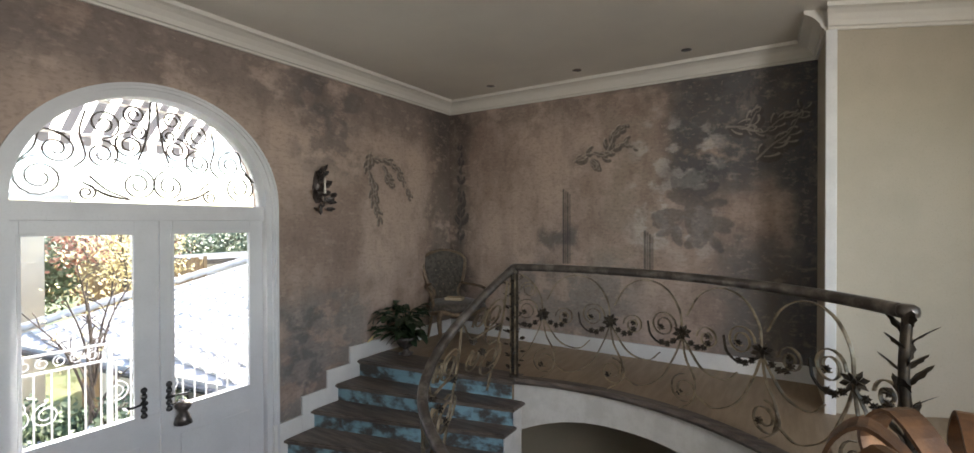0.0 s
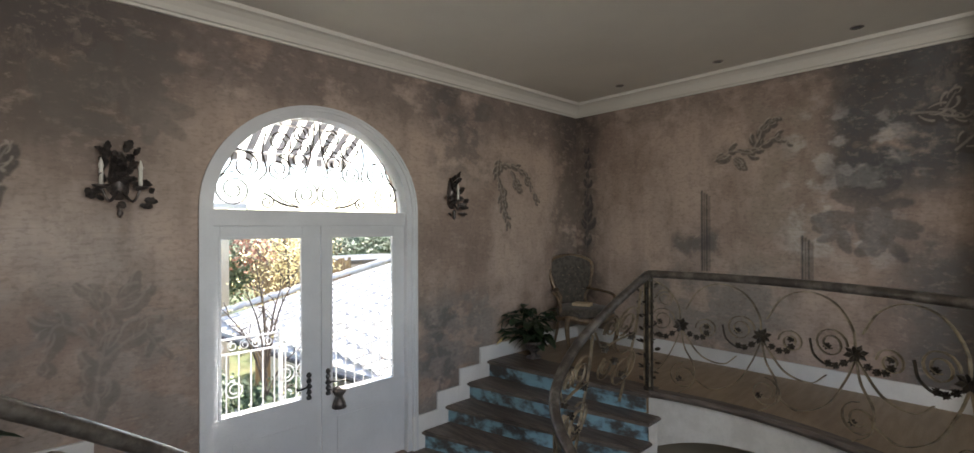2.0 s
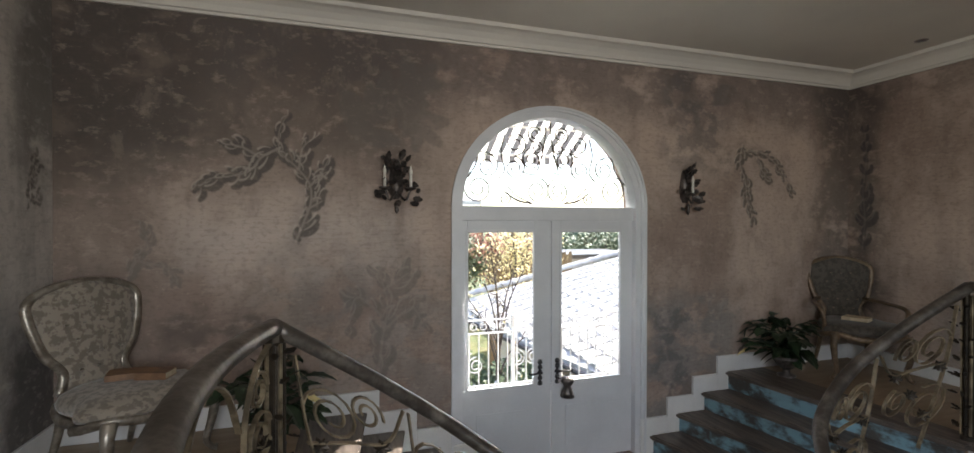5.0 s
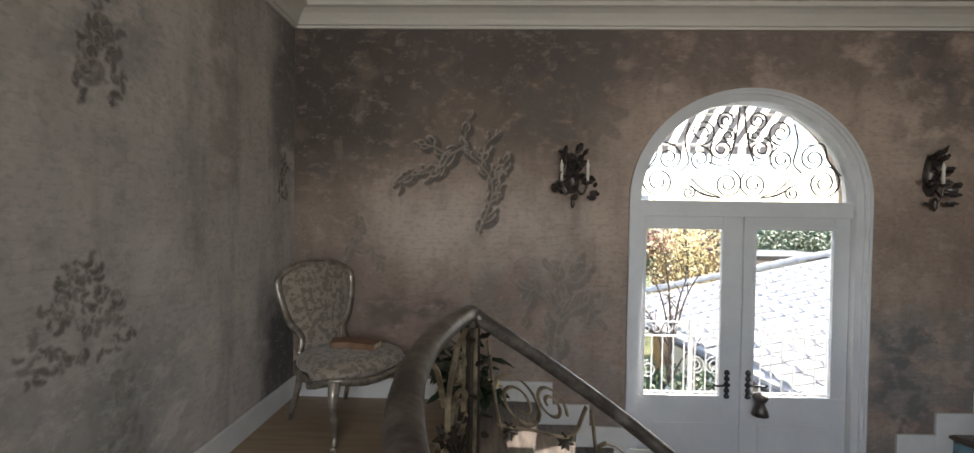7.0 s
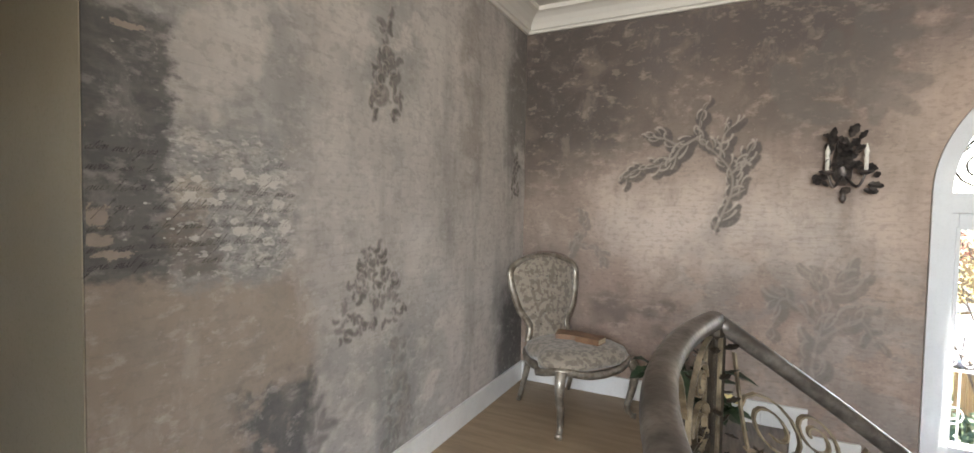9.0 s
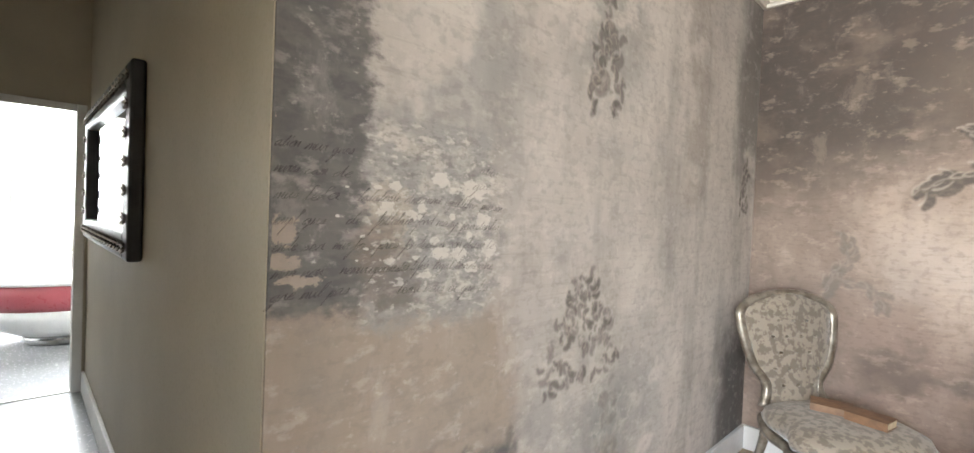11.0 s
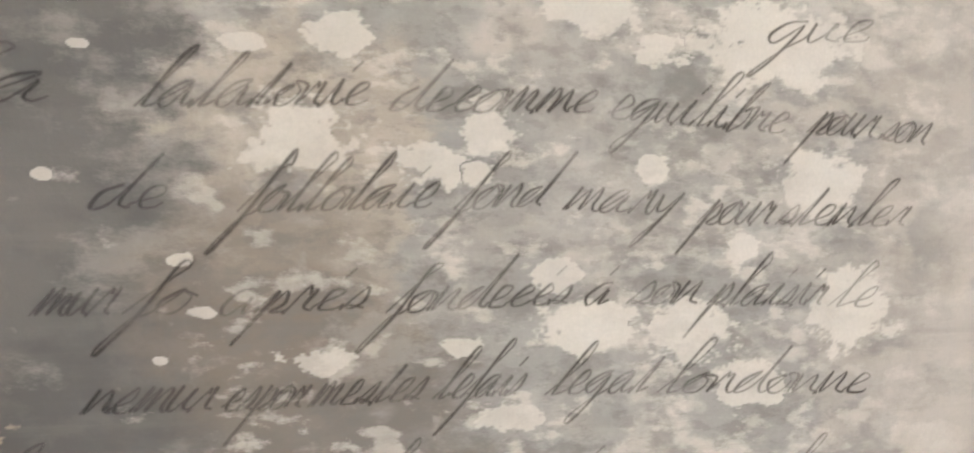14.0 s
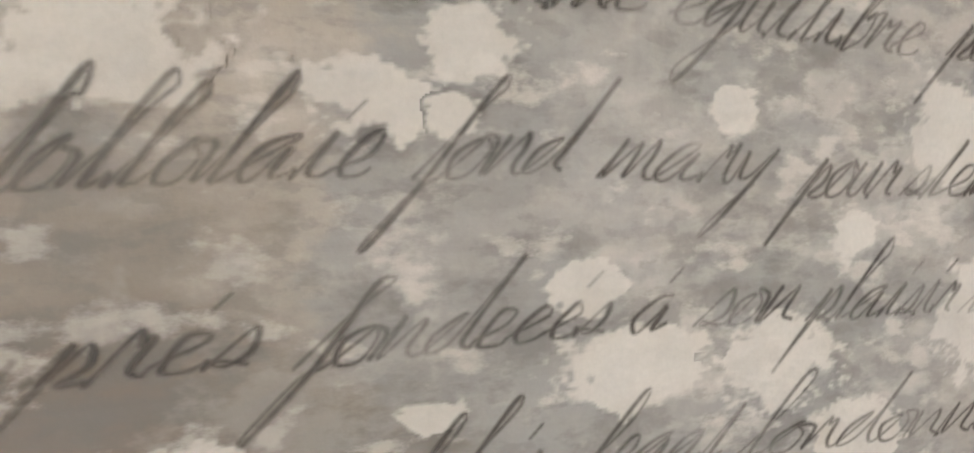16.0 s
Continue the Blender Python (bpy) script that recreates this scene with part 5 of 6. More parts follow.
ornament("w", [[(-2.32, 0.1), (-2.28, 0.32), (-2.22, 0.52), (-2.26, 0.72)], [(-2.3, 0.3), (-2.45, 0.42), (-2.5, 0.3)], [(-2.26, 0.45), (-2.14, 0.5)]], 10, "dark ivy print on the mural wall", 0.10, SLATY, 0.9, True)
ornament("e", [[(1.72, 2.08), (1.9, 2.16), (2.08, 2.12), (2.25, 2.24), (2.4, 2.18)], [(2.1, 2.16), (2.18, 2.34), (2.26, 2.4)], [(1.9, 2.1), (2.0, 2.0)]], 11, SCR, 0.10)
ornament("e", [[(3.25, 2.3), (3.4, 2.28), (3.55, 2.22), (3.68, 2.32), (3.82, 2.34)], [(3.5, 1.98), (3.62, 2.1), (3.75, 2.2), (3.86, 2.42)], [(3.42, 2.26), (3.5, 2.42)]], 12, SCR, 0.12)
ornament("e", [[(2.75, 1.85), (2.95, 1.7), (3.1, 1.55)], [(3.0, 1.62), (2.85, 1.45), (2.75, 1.3)], [(3.05, 1.6), (3.12, 1.4), (3.1, 1.25)]], 15, "large shadowy leaf print on the mural wall", 0.26, SLATY, 1.0, True)
ornament("e", [[(0.15, 1.15), (0.17, 1.45), (0.15, 1.75), (0.18, 2.1), (0.15, 2.4)]], 16, "dark printed pilaster on the mural wall", 0.13, DARK)
# straight frame prints
for u, z0, z1 in ((1.60, 0.95, 1.78), (2.50, 0.9, 1.32)):
    sheet = Sheet("e", u - 0.1, u + 0.2, z0 - 0.1, z1 + 0.15, 0.008)
    for k in range(4):
        sheet.stroke(sheet.shade, [(u + 0.025 * k, z0), (u + 0.025 * k, z1 - 0.02 * k)], lambda f: 0.011, (1.0, 0.75, 0.95, 0.6)[k], 0.006)
    tagged(sheet.mesh("mural_frame_print", printed("e", DARK), None, 0.0009), "dark printed frame bar on the mural wall", "mural", "printed mural scrolls")


def patch(u, z, ru, rz, seed, mat, label):
    """A torn-edged printed patch with a soft worn border."""
    sheet = Sheet("w", u - 1.6 * ru, u + 1.6 * ru, z - 1.6 * rz, z + 1.6 * rz, max(0.0008, min(ru, rz) / 18))
    for j in range(sheet.nz):
        for i in range(sheet.nu):
            a, b = (sheet.u0 + i * sheet.cell - u), (sheet.z0 + j * sheet.cell - z)
            q = math.hypot(a / ru, b / rz) + 0.55 * noise.noise(Vector((a * 40, b * 60, seed * 3.1))) + 0.35 * noise.noise(Vector((a * 110, b * 160, seed * 1.7))) + 0.22 * noise.noise(Vector((a * 300, b * 480, seed * 0.9)))
            sheet.shade[j, i] = min(1.0, max(0.0, (0.98 - q) * 7)) if sheet.u0 + i * sheet.cell > YC + 0.004 else 0.0
    return tagged(sheet.mesh("mural_patch", printed("w", mat), None, 0.0003 + 0.000004 * seed), label, "mural", "pale printed patches")


PL = "pale worn patch printed on the handwriting mural"
for k, (u, z, ru, rz) in enumerate(((-2.616, 1.432, 0.017, 0.015), (-2.516, 1.408, 0.010, 0.010), (-2.706, 1.480, 0.022, 0.011), (-2.726, 1.428, 0.034, 0.020), (-2.789, 1.357, 0.008, 0.005), (-2.852, 1.403, 0.005, 0.003),
                                    (-2.552, 1.312, 0.030, 0.020), (-2.572, 1.345, 0.013, 0.012), (-2.489, 1.308, 0.034, 0.022), (-2.716, 1.295, 0.020, 0.010), (-2.633, 1.302, 0.014, 0.006),
                                    (-2.776, 1.327, 0.008, 0.004), (-2.396, 1.405, 0.030, 0.026), (-2.370, 1.320, 0.034, 0.030), (-2.515, 1.482, 0.020, 0.012), (-2.44, 1.490, 0.050, 0.026), (-2.56, 1.507, 0.034, 0.020), (-2.650, 1.412, 0.022, 0.014),
                                    (-2.45, 1.36, 0.016, 0.012), (-2.625, 1.408, 0.010, 0.010), (-2.80, 1.30, 0.005, 0.003), (-2.44, 1.27, 0.032, 0.014), (-2.60, 1.255, 0.024, 0.009), (-2.75, 1.475, 0.012, 0.005), (-2.83, 1.47, 0.006, 0.003))):
    patch(u, z, ru, rz, k + 1, PALE_INK, PL)
for k, (u, z, ru, rz) in enumerate(((-2.972, 1.368, 0.036, 0.030), (-2.970, 1.302, 0.034, 0.022), (-2.93, 1.26, 0.05, 0.014), (-2.90, 1.89, 0.05, 0.012), (-3.0, 1.60, 0.012, 0.008))):
    patch(u, z, ru, rz, k + 60, TAN_INK, "tan worn patch printed on the handwriting mural")

# ---- handwriting ----
STROKES = {"a": "5k2k0h1f3f5j5g6f8g", "b": "0f3l4p2o1f3f5h4k3j6k", "c": "5j3k1h2f4f6g", "d": "4k1i1f4g6l7p6j6g8f", "e": "0g4i4k2k1h2f5f6g", "f": "0f4m6p4p3f1a0a2e5f",
           "g": "5k2k0h2f5j4d2a1b4e7g", "q": "5k2k0h2f5j4d2a1b4e7g", "i": "0f2k2g4f5g", "l": "0f4m5p3p2g3f5g", "m": "0f1k1f3k4j4f6k7j7g9f", "n": "0f1k1f4k5j5g7f", "o": "3k0i1f4f5i3k6j",
           "p": "0f2k0a2h4k5h3f6f", "r": "0f2k3j4k4g6f", "s": "0f3k4h2f0g5f", "t": "0f3n2g3f5g", "u": "0k0g2f4j4k4g6f", "v": "0k1f3f5k6j", "y": "0k1g3g5k3c1a1c5f"}


def written_word(word, u0, z0, u1, z1, xh, rnd):
    """One cursive word from (u0, z0) to (u1, z1) with pen-pressure strokes."""
    pts, marks, x = [], [], 0.0
    for ch in word:
        base = {"é": "e", "è": "e", "á": "a"}.get(ch, ch)
        code = STROKES.get(base)
        if not code:
            x += 0.5
            continue
        q = [(x + int(code[i]) / 6, (ord(code[i + 1]) - 102) / 5) for i in range(0, len(code), 2)]
        for a, b in q:
            tall = 1.2 if b > 1.05 else 1.0
            deep = 1.7 if b < -0.1 else 1.0
            pts.append((a + rnd.uniform(-0.07, 0.07), b * tall * deep * rnd.uniform(0.86, 1.14)))
        if ch in "éèá" or base == "i":
            marks.append([(x + 0.4, 1.5), (x + 0.55, 1.95)])
        x = q[-1][0] + 0.02
    sx = (u1 - u0) / max(x, 0.1)
    runs = []
    for run in [pts] + marks:
        path = smooth_path([(a, b, 0) for a, b in run], 5)
        runs.append([(u0 + p.x * sx + 0.72 * p.y * xh, z0 + (z1 - z0) * p.x / max(x, 0.1) + p.y * xh) for p in path])
    us, zs = [p[0] for r in runs for p in r], [p[1] for r in runs for p in r]
    sheet = Sheet("w", min(us) - 0.004, max(us) + 0.004, min(zs) - 0.004, max(zs) + 0.004, 0.00085)
    for r in runs:
        for a, b in zip(r, r[1:]):
            length = math.hypot(b[0] - a[0], b[1] - a[1])
            press = max(0.0, (a[1] - b[1]) / max(length, 1e-6))
            thick = 0.0005 + 0.00055 * press + 0.0003 * noise.noise(Vector((a[0] * 60, a[1] * 60, 1.0)))
            fade = min(1.0, 0.78 + 0.5 * noise.noise(Vector((a[0] * 35, a[1] * 35, 7.0))))
            sheet.stroke(sheet.shade, [a, b], lambda f: max(0.0003, thick), fade, 0.0008)
    return sheet


script = tagged(new("mural_handwriting"), "faded cursive french handwriting printed across the mural wall", "writing")
rnd_w = random.Random(12)
LINES = [("ation", -2.42, 1.538, -2.35, 1.532), ("que", -2.446, 1.489, -2.375, 1.494), ("la", -2.90, 1.439, -2.845, 1.440), ("lalatorie", -2.806, 1.439, -2.688, 1.444), ("decomme", -2.676, 1.441, -2.556, 1.444), ("equilibre", -2.547, 1.441, -2.430, 1.435),
         ("pour", -2.412, 1.436, -2.366, 1.434), ("son", -2.360, 1.433, -2.326, 1.430), ("de", -2.832, 1.385, -2.795, 1.386), ("follolaie", -2.757, 1.384, -2.652, 1.387), ("fond", -2.638, 1.386, -2.585, 1.388), ("mary", -2.572, 1.386, -2.504, 1.383),
         ("pour", -2.484, 1.378, -2.435, 1.377), ("stenler", -2.430, 1.377, -2.334, 1.376), ("mur", -2.862, 1.328, -2.824, 1.328), ("fo", -2.818, 1.328, -2.785, 1.328), ("après", -2.770, 1.326, -2.690, 1.328), ("fondecés", -2.677, 1.325, -2.568, 1.328),
         ("á", -2.558, 1.327, -2.542, 1.327), ("son", -2.528, 1.327, -2.482, 1.326), ("plaisir", -2.474, 1.325, -2.392, 1.323), ("le", -2.386, 1.322, -2.354, 1.321), ("nemur", -2.842, 1.272, -2.775, 1.271), ("espor", -2.770, 1.270, -2.726, 1.270), ("mestes", -2.722, 1.270, -2.658, 1.271), ("le", -2.650, 1.271, -2.630, 1.271), ("fais", -2.632, 1.271, -2.598, 1.271),
         ("legat", -2.579, 1.270, -2.513, 1.269), ("lordonne", -2.504, 1.268, -2.352, 1.260), ("leau", -2.690, 1.215, -2.620, 1.213), ("mais", -2.605, 1.212, -2.540, 1.209), ("en", -2.525, 1.207, -2.495, 1.205), ("que", -2.475, 1.204, -2.425, 1.200), ("les", -2.415, 1.198, -2.375, 1.196)]
for word, u0, z0, u1, z1 in LINES:
    sheet = written_word(word, u0, z0, u1, z1, 0.0122, rnd_w)
    sheet.mesh("written_word", M_PR_INK if u0 > -2.78 else M_PR_INK_DARK, script, 0.0007)
for zrow, words in ((1.545, ("ation", "mur", "gnes")), (1.492, ("nures", "cham", "de")), (1.437, ("mus", "ler")), (1.384, ("empl", "gns")), (1.328, ("ende", "ser")), (1.272, ("mur", "non")), (1.225, ("gre", "nul", "pas"))):
    for k, word in enumerate(words):
        u0 = -2.995 + 0.062 * k
        written_word(word, u0, zrow - 0.003, u0 + 0.050, zrow, 0.0120, rnd_w).mesh("written_word", M_PR_INK_DARK, script, 0.0007)

# ---- passage and bathroom ----
mir = thing("wall_mirror", "large mirror in a dark carved frame on the passage wall", "mirror")
mx0, mx1, mz0, mz1 = -6.62, -4.80, 1.17, 1.99
part("glass", bx(mx0 + 0.12, YC - 0.020, mz0 + 0.12, mx1 - 0.12, YC - 0.014, mz1 - 0.12), M_MIRROR, mir)
for a in ((mx0, mz0, mx0 + 0.12, mz1), (mx1 - 0.12, mz0, mx1, mz1), (mx0 + 0.1205, mz0, mx1 - 0.1205, mz0 + 0.12), (mx0 + 0.1205, mz1 - 0.12, mx1 - 0.1205, mz1)):
    fr = part("frame_side", bx(a[0], YC - 0.055, a[1], a[2], YC - 0.001, a[3], bevel=0.012), M_BLACK, mir, "dark moulded frame side")
    wide = a[2] - a[0] > 0.5
    n = 16 if wide else 7
    for k in range(n):
        f = (k + 0.5) / n
        x, z = (a[0] + (a[2] - a[0]) * f, (a[1] + a[3]) / 2) if wide else ((a[0] + a[2]) / 2, a[1] + (a[3] - a[1]) * f)
        bm = bmesh.new()
        flower(bm, Vector((x, YC - 0.056, z)), 0.03, Vector((0, -1, 0)))
        part("carved_leaf", bm, M_SILVER, fr)

bd = tagged(new("door_2"), "white half-glazed panelled bathroom door standing open", "door", kind="structure")
bd.matrix_world = pose(-7.10, -3.91, 0.012, 0, 0, 90 + 67)
W_ = 0.80


def dbox(name, x0, z0, x1, z1, t=0.02, mat=None, parent=None):
    return part(name, bx(x0, -t, z0, x1, t, z1, bevel=0.003), mat or M_WHITE, parent or bd)


for q in ((0, 0, 0.10, 2.03), (W_ - 0.10, 0, W_, 2.03)):
    dbox("stile", *q)
for q in ((0.1005, 0, W_ - 0.1005, 0.22), (0.1005, 0.86, W_ - 0.1005, 1.0), (0.1005, 1.92, W_ - 0.1005, 2.03)):
    dbox("rail", *q)
dbox("panel", 0.1005, 0.2205, W_ - 0.1005, 0.8595, 0.010)
dbox("panel_bead", 0.15, 0.27, W_ - 0.15, 0.81, 0.014)
for x in (0.22, W_ - 0.24):
    dbox("glazing_bar", x, 1.0005, x + 0.022, 1.9195, 0.014)
for z in (1.14, 1.76):
    dbox("glazing_bar", 0.1005, z, W_ - 0.1005, z + 0.022, 0.013)
gp = part("pane", bx(0.101, -0.002, 1.001, W_ - 0.101, 0.002, 1.919), M_GLASS, bd)
gp.visible_shadow = False
for sy in (-1, 1):
    part("handle_plate", bx(W_ - 0.07, sy * 0.0215 - 0.002, 0.92, W_ - 0.035, sy * 0.0215 + 0.002, 1.10, bevel=0.001), M_BLACK, bd)
    part("handle", sweep(bmesh.new(), smooth_path([(W_ - 0.05, sy * 0.022, 1.04), (W_ - 0.05, sy * 0.065, 1.04), (W_ - 0.09, sy * 0.07, 1.04), (W_ - 0.16, sy * 0.068, 1.04)], 5), circle_profile(0.009)), M_BLACK, bd, "dark lever handle", True)
fr2 = tagged(new("door_frame"), "white painted bathroom door frame", "door frame", kind="structure")
for q in ((-7.13, -3.99, 0, -6.985, -3.915, 2.10), (-7.13, -3.075, 0, -6.985, -3.016, 2.10), (-7.13, -3.914, 2.045, -6.985, -3.076, 2.10)):
    part("jamb", bx(*q, bevel=0.005), M_WHITE, fr2)

w2 = tagged(new("window_2"), "white sash window glowing with daylight in the bathroom", "window", kind="structure")
for q in ((-9.64, -3.42, 0.75, -9.56, -3.35, 2.15), (-9.64, -2.67, 0.75, -9.56, -2.60, 2.15), (-9.64, -3.349, 2.08, -9.56, -2.671, 2.15), (-9.64, -3.349, 0.75, -9.56, -2.671, 0.82), (-9.63, -3.349, 1.42, -9.57, -2.671, 1.47)):
    part("window_frame", bx(*q, bevel=0.004), M_WHITE, w2)

tub = thing("bathtub", "roll-top bath with a pink band standing in the bathroom", "bathtub")
for name, mat, prof in (("rim", M_WHITE, [(0.99, 0.60), (1.04, 0.61), (1.05, 0.63), (1.02, 0.65), (0.97, 0.64)]), ("band", M_PINK, [(0.92, 0.36), (0.98, 0.46), (1.0, 0.5995)]), ("base", M_WHITE, [(0.62, 0.10), (0.78, 0.16), (0.88, 0.27), (0.92, 0.3595)]), ("plinth", M_CHROME, [(0.55, 0.003), (0.6, 0.05), (0.58, 0.0995)])):
    bm = bmesh.new()
    rings = [[bm.verts.new((-8.75 + 0.42 * r * math.cos(2 * math.pi * k / 36), -2.85 + 0.80 * r * math.sin(2 * math.pi * k / 36), z)) for k in range(36)] for r, z in prof]
    for a, b in zip(rings, rings[1:]):
        for k in range(36):
            bm.faces.new((a[k], a[(k + 1) % 36], b[(k + 1) % 36], b[k]))
    bm.faces.new(rings[0][::-1])
    bm.faces.new(rings[-1])
    part(name, bm, mat, tub, "pink enamelled band" if name == "band" else "", True)

heat = thing("gas_heater", "black portable gas heater standing on the bathroom floor", "heater", "", pose(-8.05, -3.72, 0.002, 0, 0, 82))
part("body", bx(-0.21, -0.19, 0.05, 0.21, 0.19, 0.66, bevel=0.025), M_BLACK, heat)
part("top", bx(-0.22, -0.2, 0.6605, 0.22, 0.2, 0.69, bevel=0.008), M_BLACK, heat)
part("grille", bx(-0.15, -0.205, 0.30, 0.15, -0.1905, 0.52, bevel=0.004), M_CHROME, heat, "pale grille plate")
part("base", bx(-0.23, -0.21, 0.03, 0.23, 0.21, 0.0495), M_BLACK, heat)
for x in (-0.18, 0.18):
    for y in (-0.16, 0.16):
        part("castor", lathe(bmesh.new(), [(0.012, 0.0), (0.022, 0.008), (0.022, 0.02), (0.012, 0.0295)], 10, (x, y, 0)), M_BLACK, heat)

tow = thing("towel", "pale lilac towel hanging from a rail on the bathroom door", "towel")
bm = bmesh.new()
prev = None
for k in range(14):
    f = k / 13
    z = 1.42 - 0.55 * f
    row = [bm.verts.new((-7.90 + 0.02 * math.sin(q * 2.1 + f), -4.16 + 0.028 * (q - 5) * (1 - 0.3 * math.sin(f * 3)), z + 0.01 * math.sin(q))) for q in range(11)]
    if prev:
        for q in range(10):
            bm.faces.new((prev[q], prev[q + 1], row[q + 1], row[q]))
    prev = row
bmesh.ops.solidify(bm, geom=list(bm.faces), thickness=0.012)
part("cloth", bm, M_TOWEL, tow, "", True)
part("hook", sweep(bmesh.new(), [Vector((-7.9, -4.16, 1.42)), Vector((-7.9, -4.16, 1.45)), Vector((-7.9, -4.75, 1.45))], circle_profile(0.008)), M_CHROME, tow)

pic = thing("leaning_picture", "dark framed picture leaning against the passage wall", "picture", "", pose(-6.70, -4.02, 0.0, -6, 0, 0))
for q in ((-0.16, 0, -0.10, 0.62), (0.10, 0, 0.16, 0.62), (-0.0995, 0, 0.0995, 0.06), (-0.0995, 0.56, 0.0995, 0.62)):
    part("frame_side", bx(q[0], 0.03, q[1], q[2], 0.07, q[3], bevel=0.004), M_BLACK, pic)
part("mount", bx(-0.0995, 0.04, 0.0605, 0.0995, 0.05, 0.5595), M_WHITE, pic)
part("print", bx(-0.06, 0.0505, 0.14, 0.06, 0.054, 0.45), M_BOOK, pic, "brown abstract print")
pic2 = thing("leaning_picture", "grey framed picture with white mount leaning against the passage wall", "picture", "", pose(-6.25, -4.02, 0.0, -6, 0, 0))
for q in ((-0.22, 0, -0.16, 0.72), (0.16, 0, 0.22, 0.72), (-0.1595, 0, 0.1595, 0.06), (-0.1595, 0.66, 0.1595, 0.72)):
    part("frame_side", bx(q[0], 0.03, q[1], q[2], 0.07, q[3], bevel=0.004), M_TIN, pic2)
part("mount", bx(-0.1595, 0.04, 0.0605, 0.1595, 0.05, 0.6595), M_WHITE, pic2)
part("print", bx(-0.09, 0.0505, 0.18, 0.09, 0.054, 0.52), M_BOOK, pic2, "brown abstract print")
sw_ = thing("light_switch", "white light switch plate on the passage wall", "switch")
part("plate", bx(-6.88, -4.05, 1.12, -6.80, -4.042, 1.24, bevel=0.003), M_WHITE, sw_)
part("rocker", bx(-6.855, -4.0415, 1.16, -6.825, -4.037, 1.20, bevel=0.001), M_WHITE, sw_)

# ---- outside ----
structure("ground", bx(-400, 0.31, -3.6, 400, 700, -3.4), M_GRASS, "dry green garden ground reaching the horizon")
structure("pavement", bx(-3.0, 2.2, -3.395, 3.2, 8.8, -3.37), M_PAVE, "pale sunlit garden paving")
structure("balcony_floor", bx(-2.2, 0.3005, ZL - 0.2, 2.6, 1.62, ZL - 0.01), M_PAVE, "pale balcony floor")

br = tagged(new("balcony_railing"), "white wrought iron balcony railing with scrolls", "railing")
YB = 1.52
for z in (ZL + 0.06, ZL + 0.20, ZL + 0.80, ZL + 0.95):
    part("rail", bx(-2.1, YB - 0.012, z, 2.5, YB + 0.012, z + 0.018), M_WHITE, br)
for k in range(40):
    x = -2.05 + 0.115 * k
    part("baluster", bx(x - 0.006, YB - 0.006, ZL + 0.218, x + 0.006, YB + 0.006, ZL + 0.7995), M_WHITE, br)
    for zc, r, a in ((ZL + 0.885, 0.05, 1), (ZL + 0.135, 0.045, -1)):
        bm = bmesh.new()
        ribbon(bm, [Vector((x + 0.055 + p, YB, q)) for p, q in spiral(0, zc, r, math.pi / 2, a * 1.4, 0.35, 16)], lambda i: Vector((0, 1, 0)), 0.012, 0.008)
        part("scroll", bm, M_WHITE, br)
for x in (-2.1, 0.2, 2.05, 2.5):
    part("post", bx(x - 0.02, YB - 0.02, ZL - 0.0095, x + 0.02, YB + 0.02, ZL + 1.0, bevel=0.004), M_WHITE, br)
for cx, cz in ((-0.55, 0.55), (-0.35, 0.45), (0.35, 0.5), (0.6, 0.45)):
    for a in (1, -1):
        bm = bmesh.new()
        ribbon(bm, [Vector((cx + p, YB - 0.014, ZL + q)) for p, q in spiral(a * 0.1, cz, 0.1, math.pi / 2, a * 1.6, 0.35, 20)], lambda i: Vector((0, 1, 0)), 0.012, 0.009)
        part("scroll", bm, M_WHITE, br)

aw = tagged(new("awning"), "grey and white striped canvas awning over the balcony", "awning")
SW = 0.076
for k in range(43):
    x0 = -2.14 + SW * k
    x1, xm = x0 + SW - 0.0004, x0 + SW / 2
    bm = prism(bmesh.new(), [(x0, 0.32, 3.05), (x1, 0.32, 3.05), (x1, 1.7, 2.23), (x0, 1.7, 2.23)], (0, 0, 0.006))
    part("stripe", bm, M_AWN_G if k % 2 else M_AWN_W, aw)
    va = [(x0, 1.705, 2.228), (x1, 1.705, 2.228), (x1, 1.705, 2.13)] + [(xm + (SW / 2 - 0.0004) * math.cos(math.pi * q / 6), 1.705, 2.13 - 0.02 * math.sin(math.pi * q / 6)) for q in range(1, 6)] + [(x0, 1.705, 2.13)]
    part("valance_flap", prism(bmesh.new(), va, (0, 0.004, 0)), M_AWN_G if k % 2 else M_AWN_W, aw)
for f in (0.36, 0.70):
    y, z = 0.32 + 1.38 * f, 3.05 - 0.82 * f
    part("batten", sweep(bmesh.new(), [Vector((-2.14, y, z - 0.016)), Vector((1.12, y, z - 0.016))], circle_profile(0.013)), M_WHITE, aw)
for x in (-1.4, 1.11):
    part("bar", sweep(bmesh.new(), [Vector((x, 0.31, 3.03)), Vector((x, 1.7, 2.205))], circle_profile(0.012)), M_WHITE, aw)
part("front_bar", sweep(bmesh.new(), [Vector((-2.14, 1.69, 2.21)), Vector((1.12, 1.69, 2.21))], circle_profile(0.014)), M_WHITE, aw)


def roof_z(x, y):
    return -0.78 + 0.225 * (x - 1.0) + 0.05 * (y - 9.0)


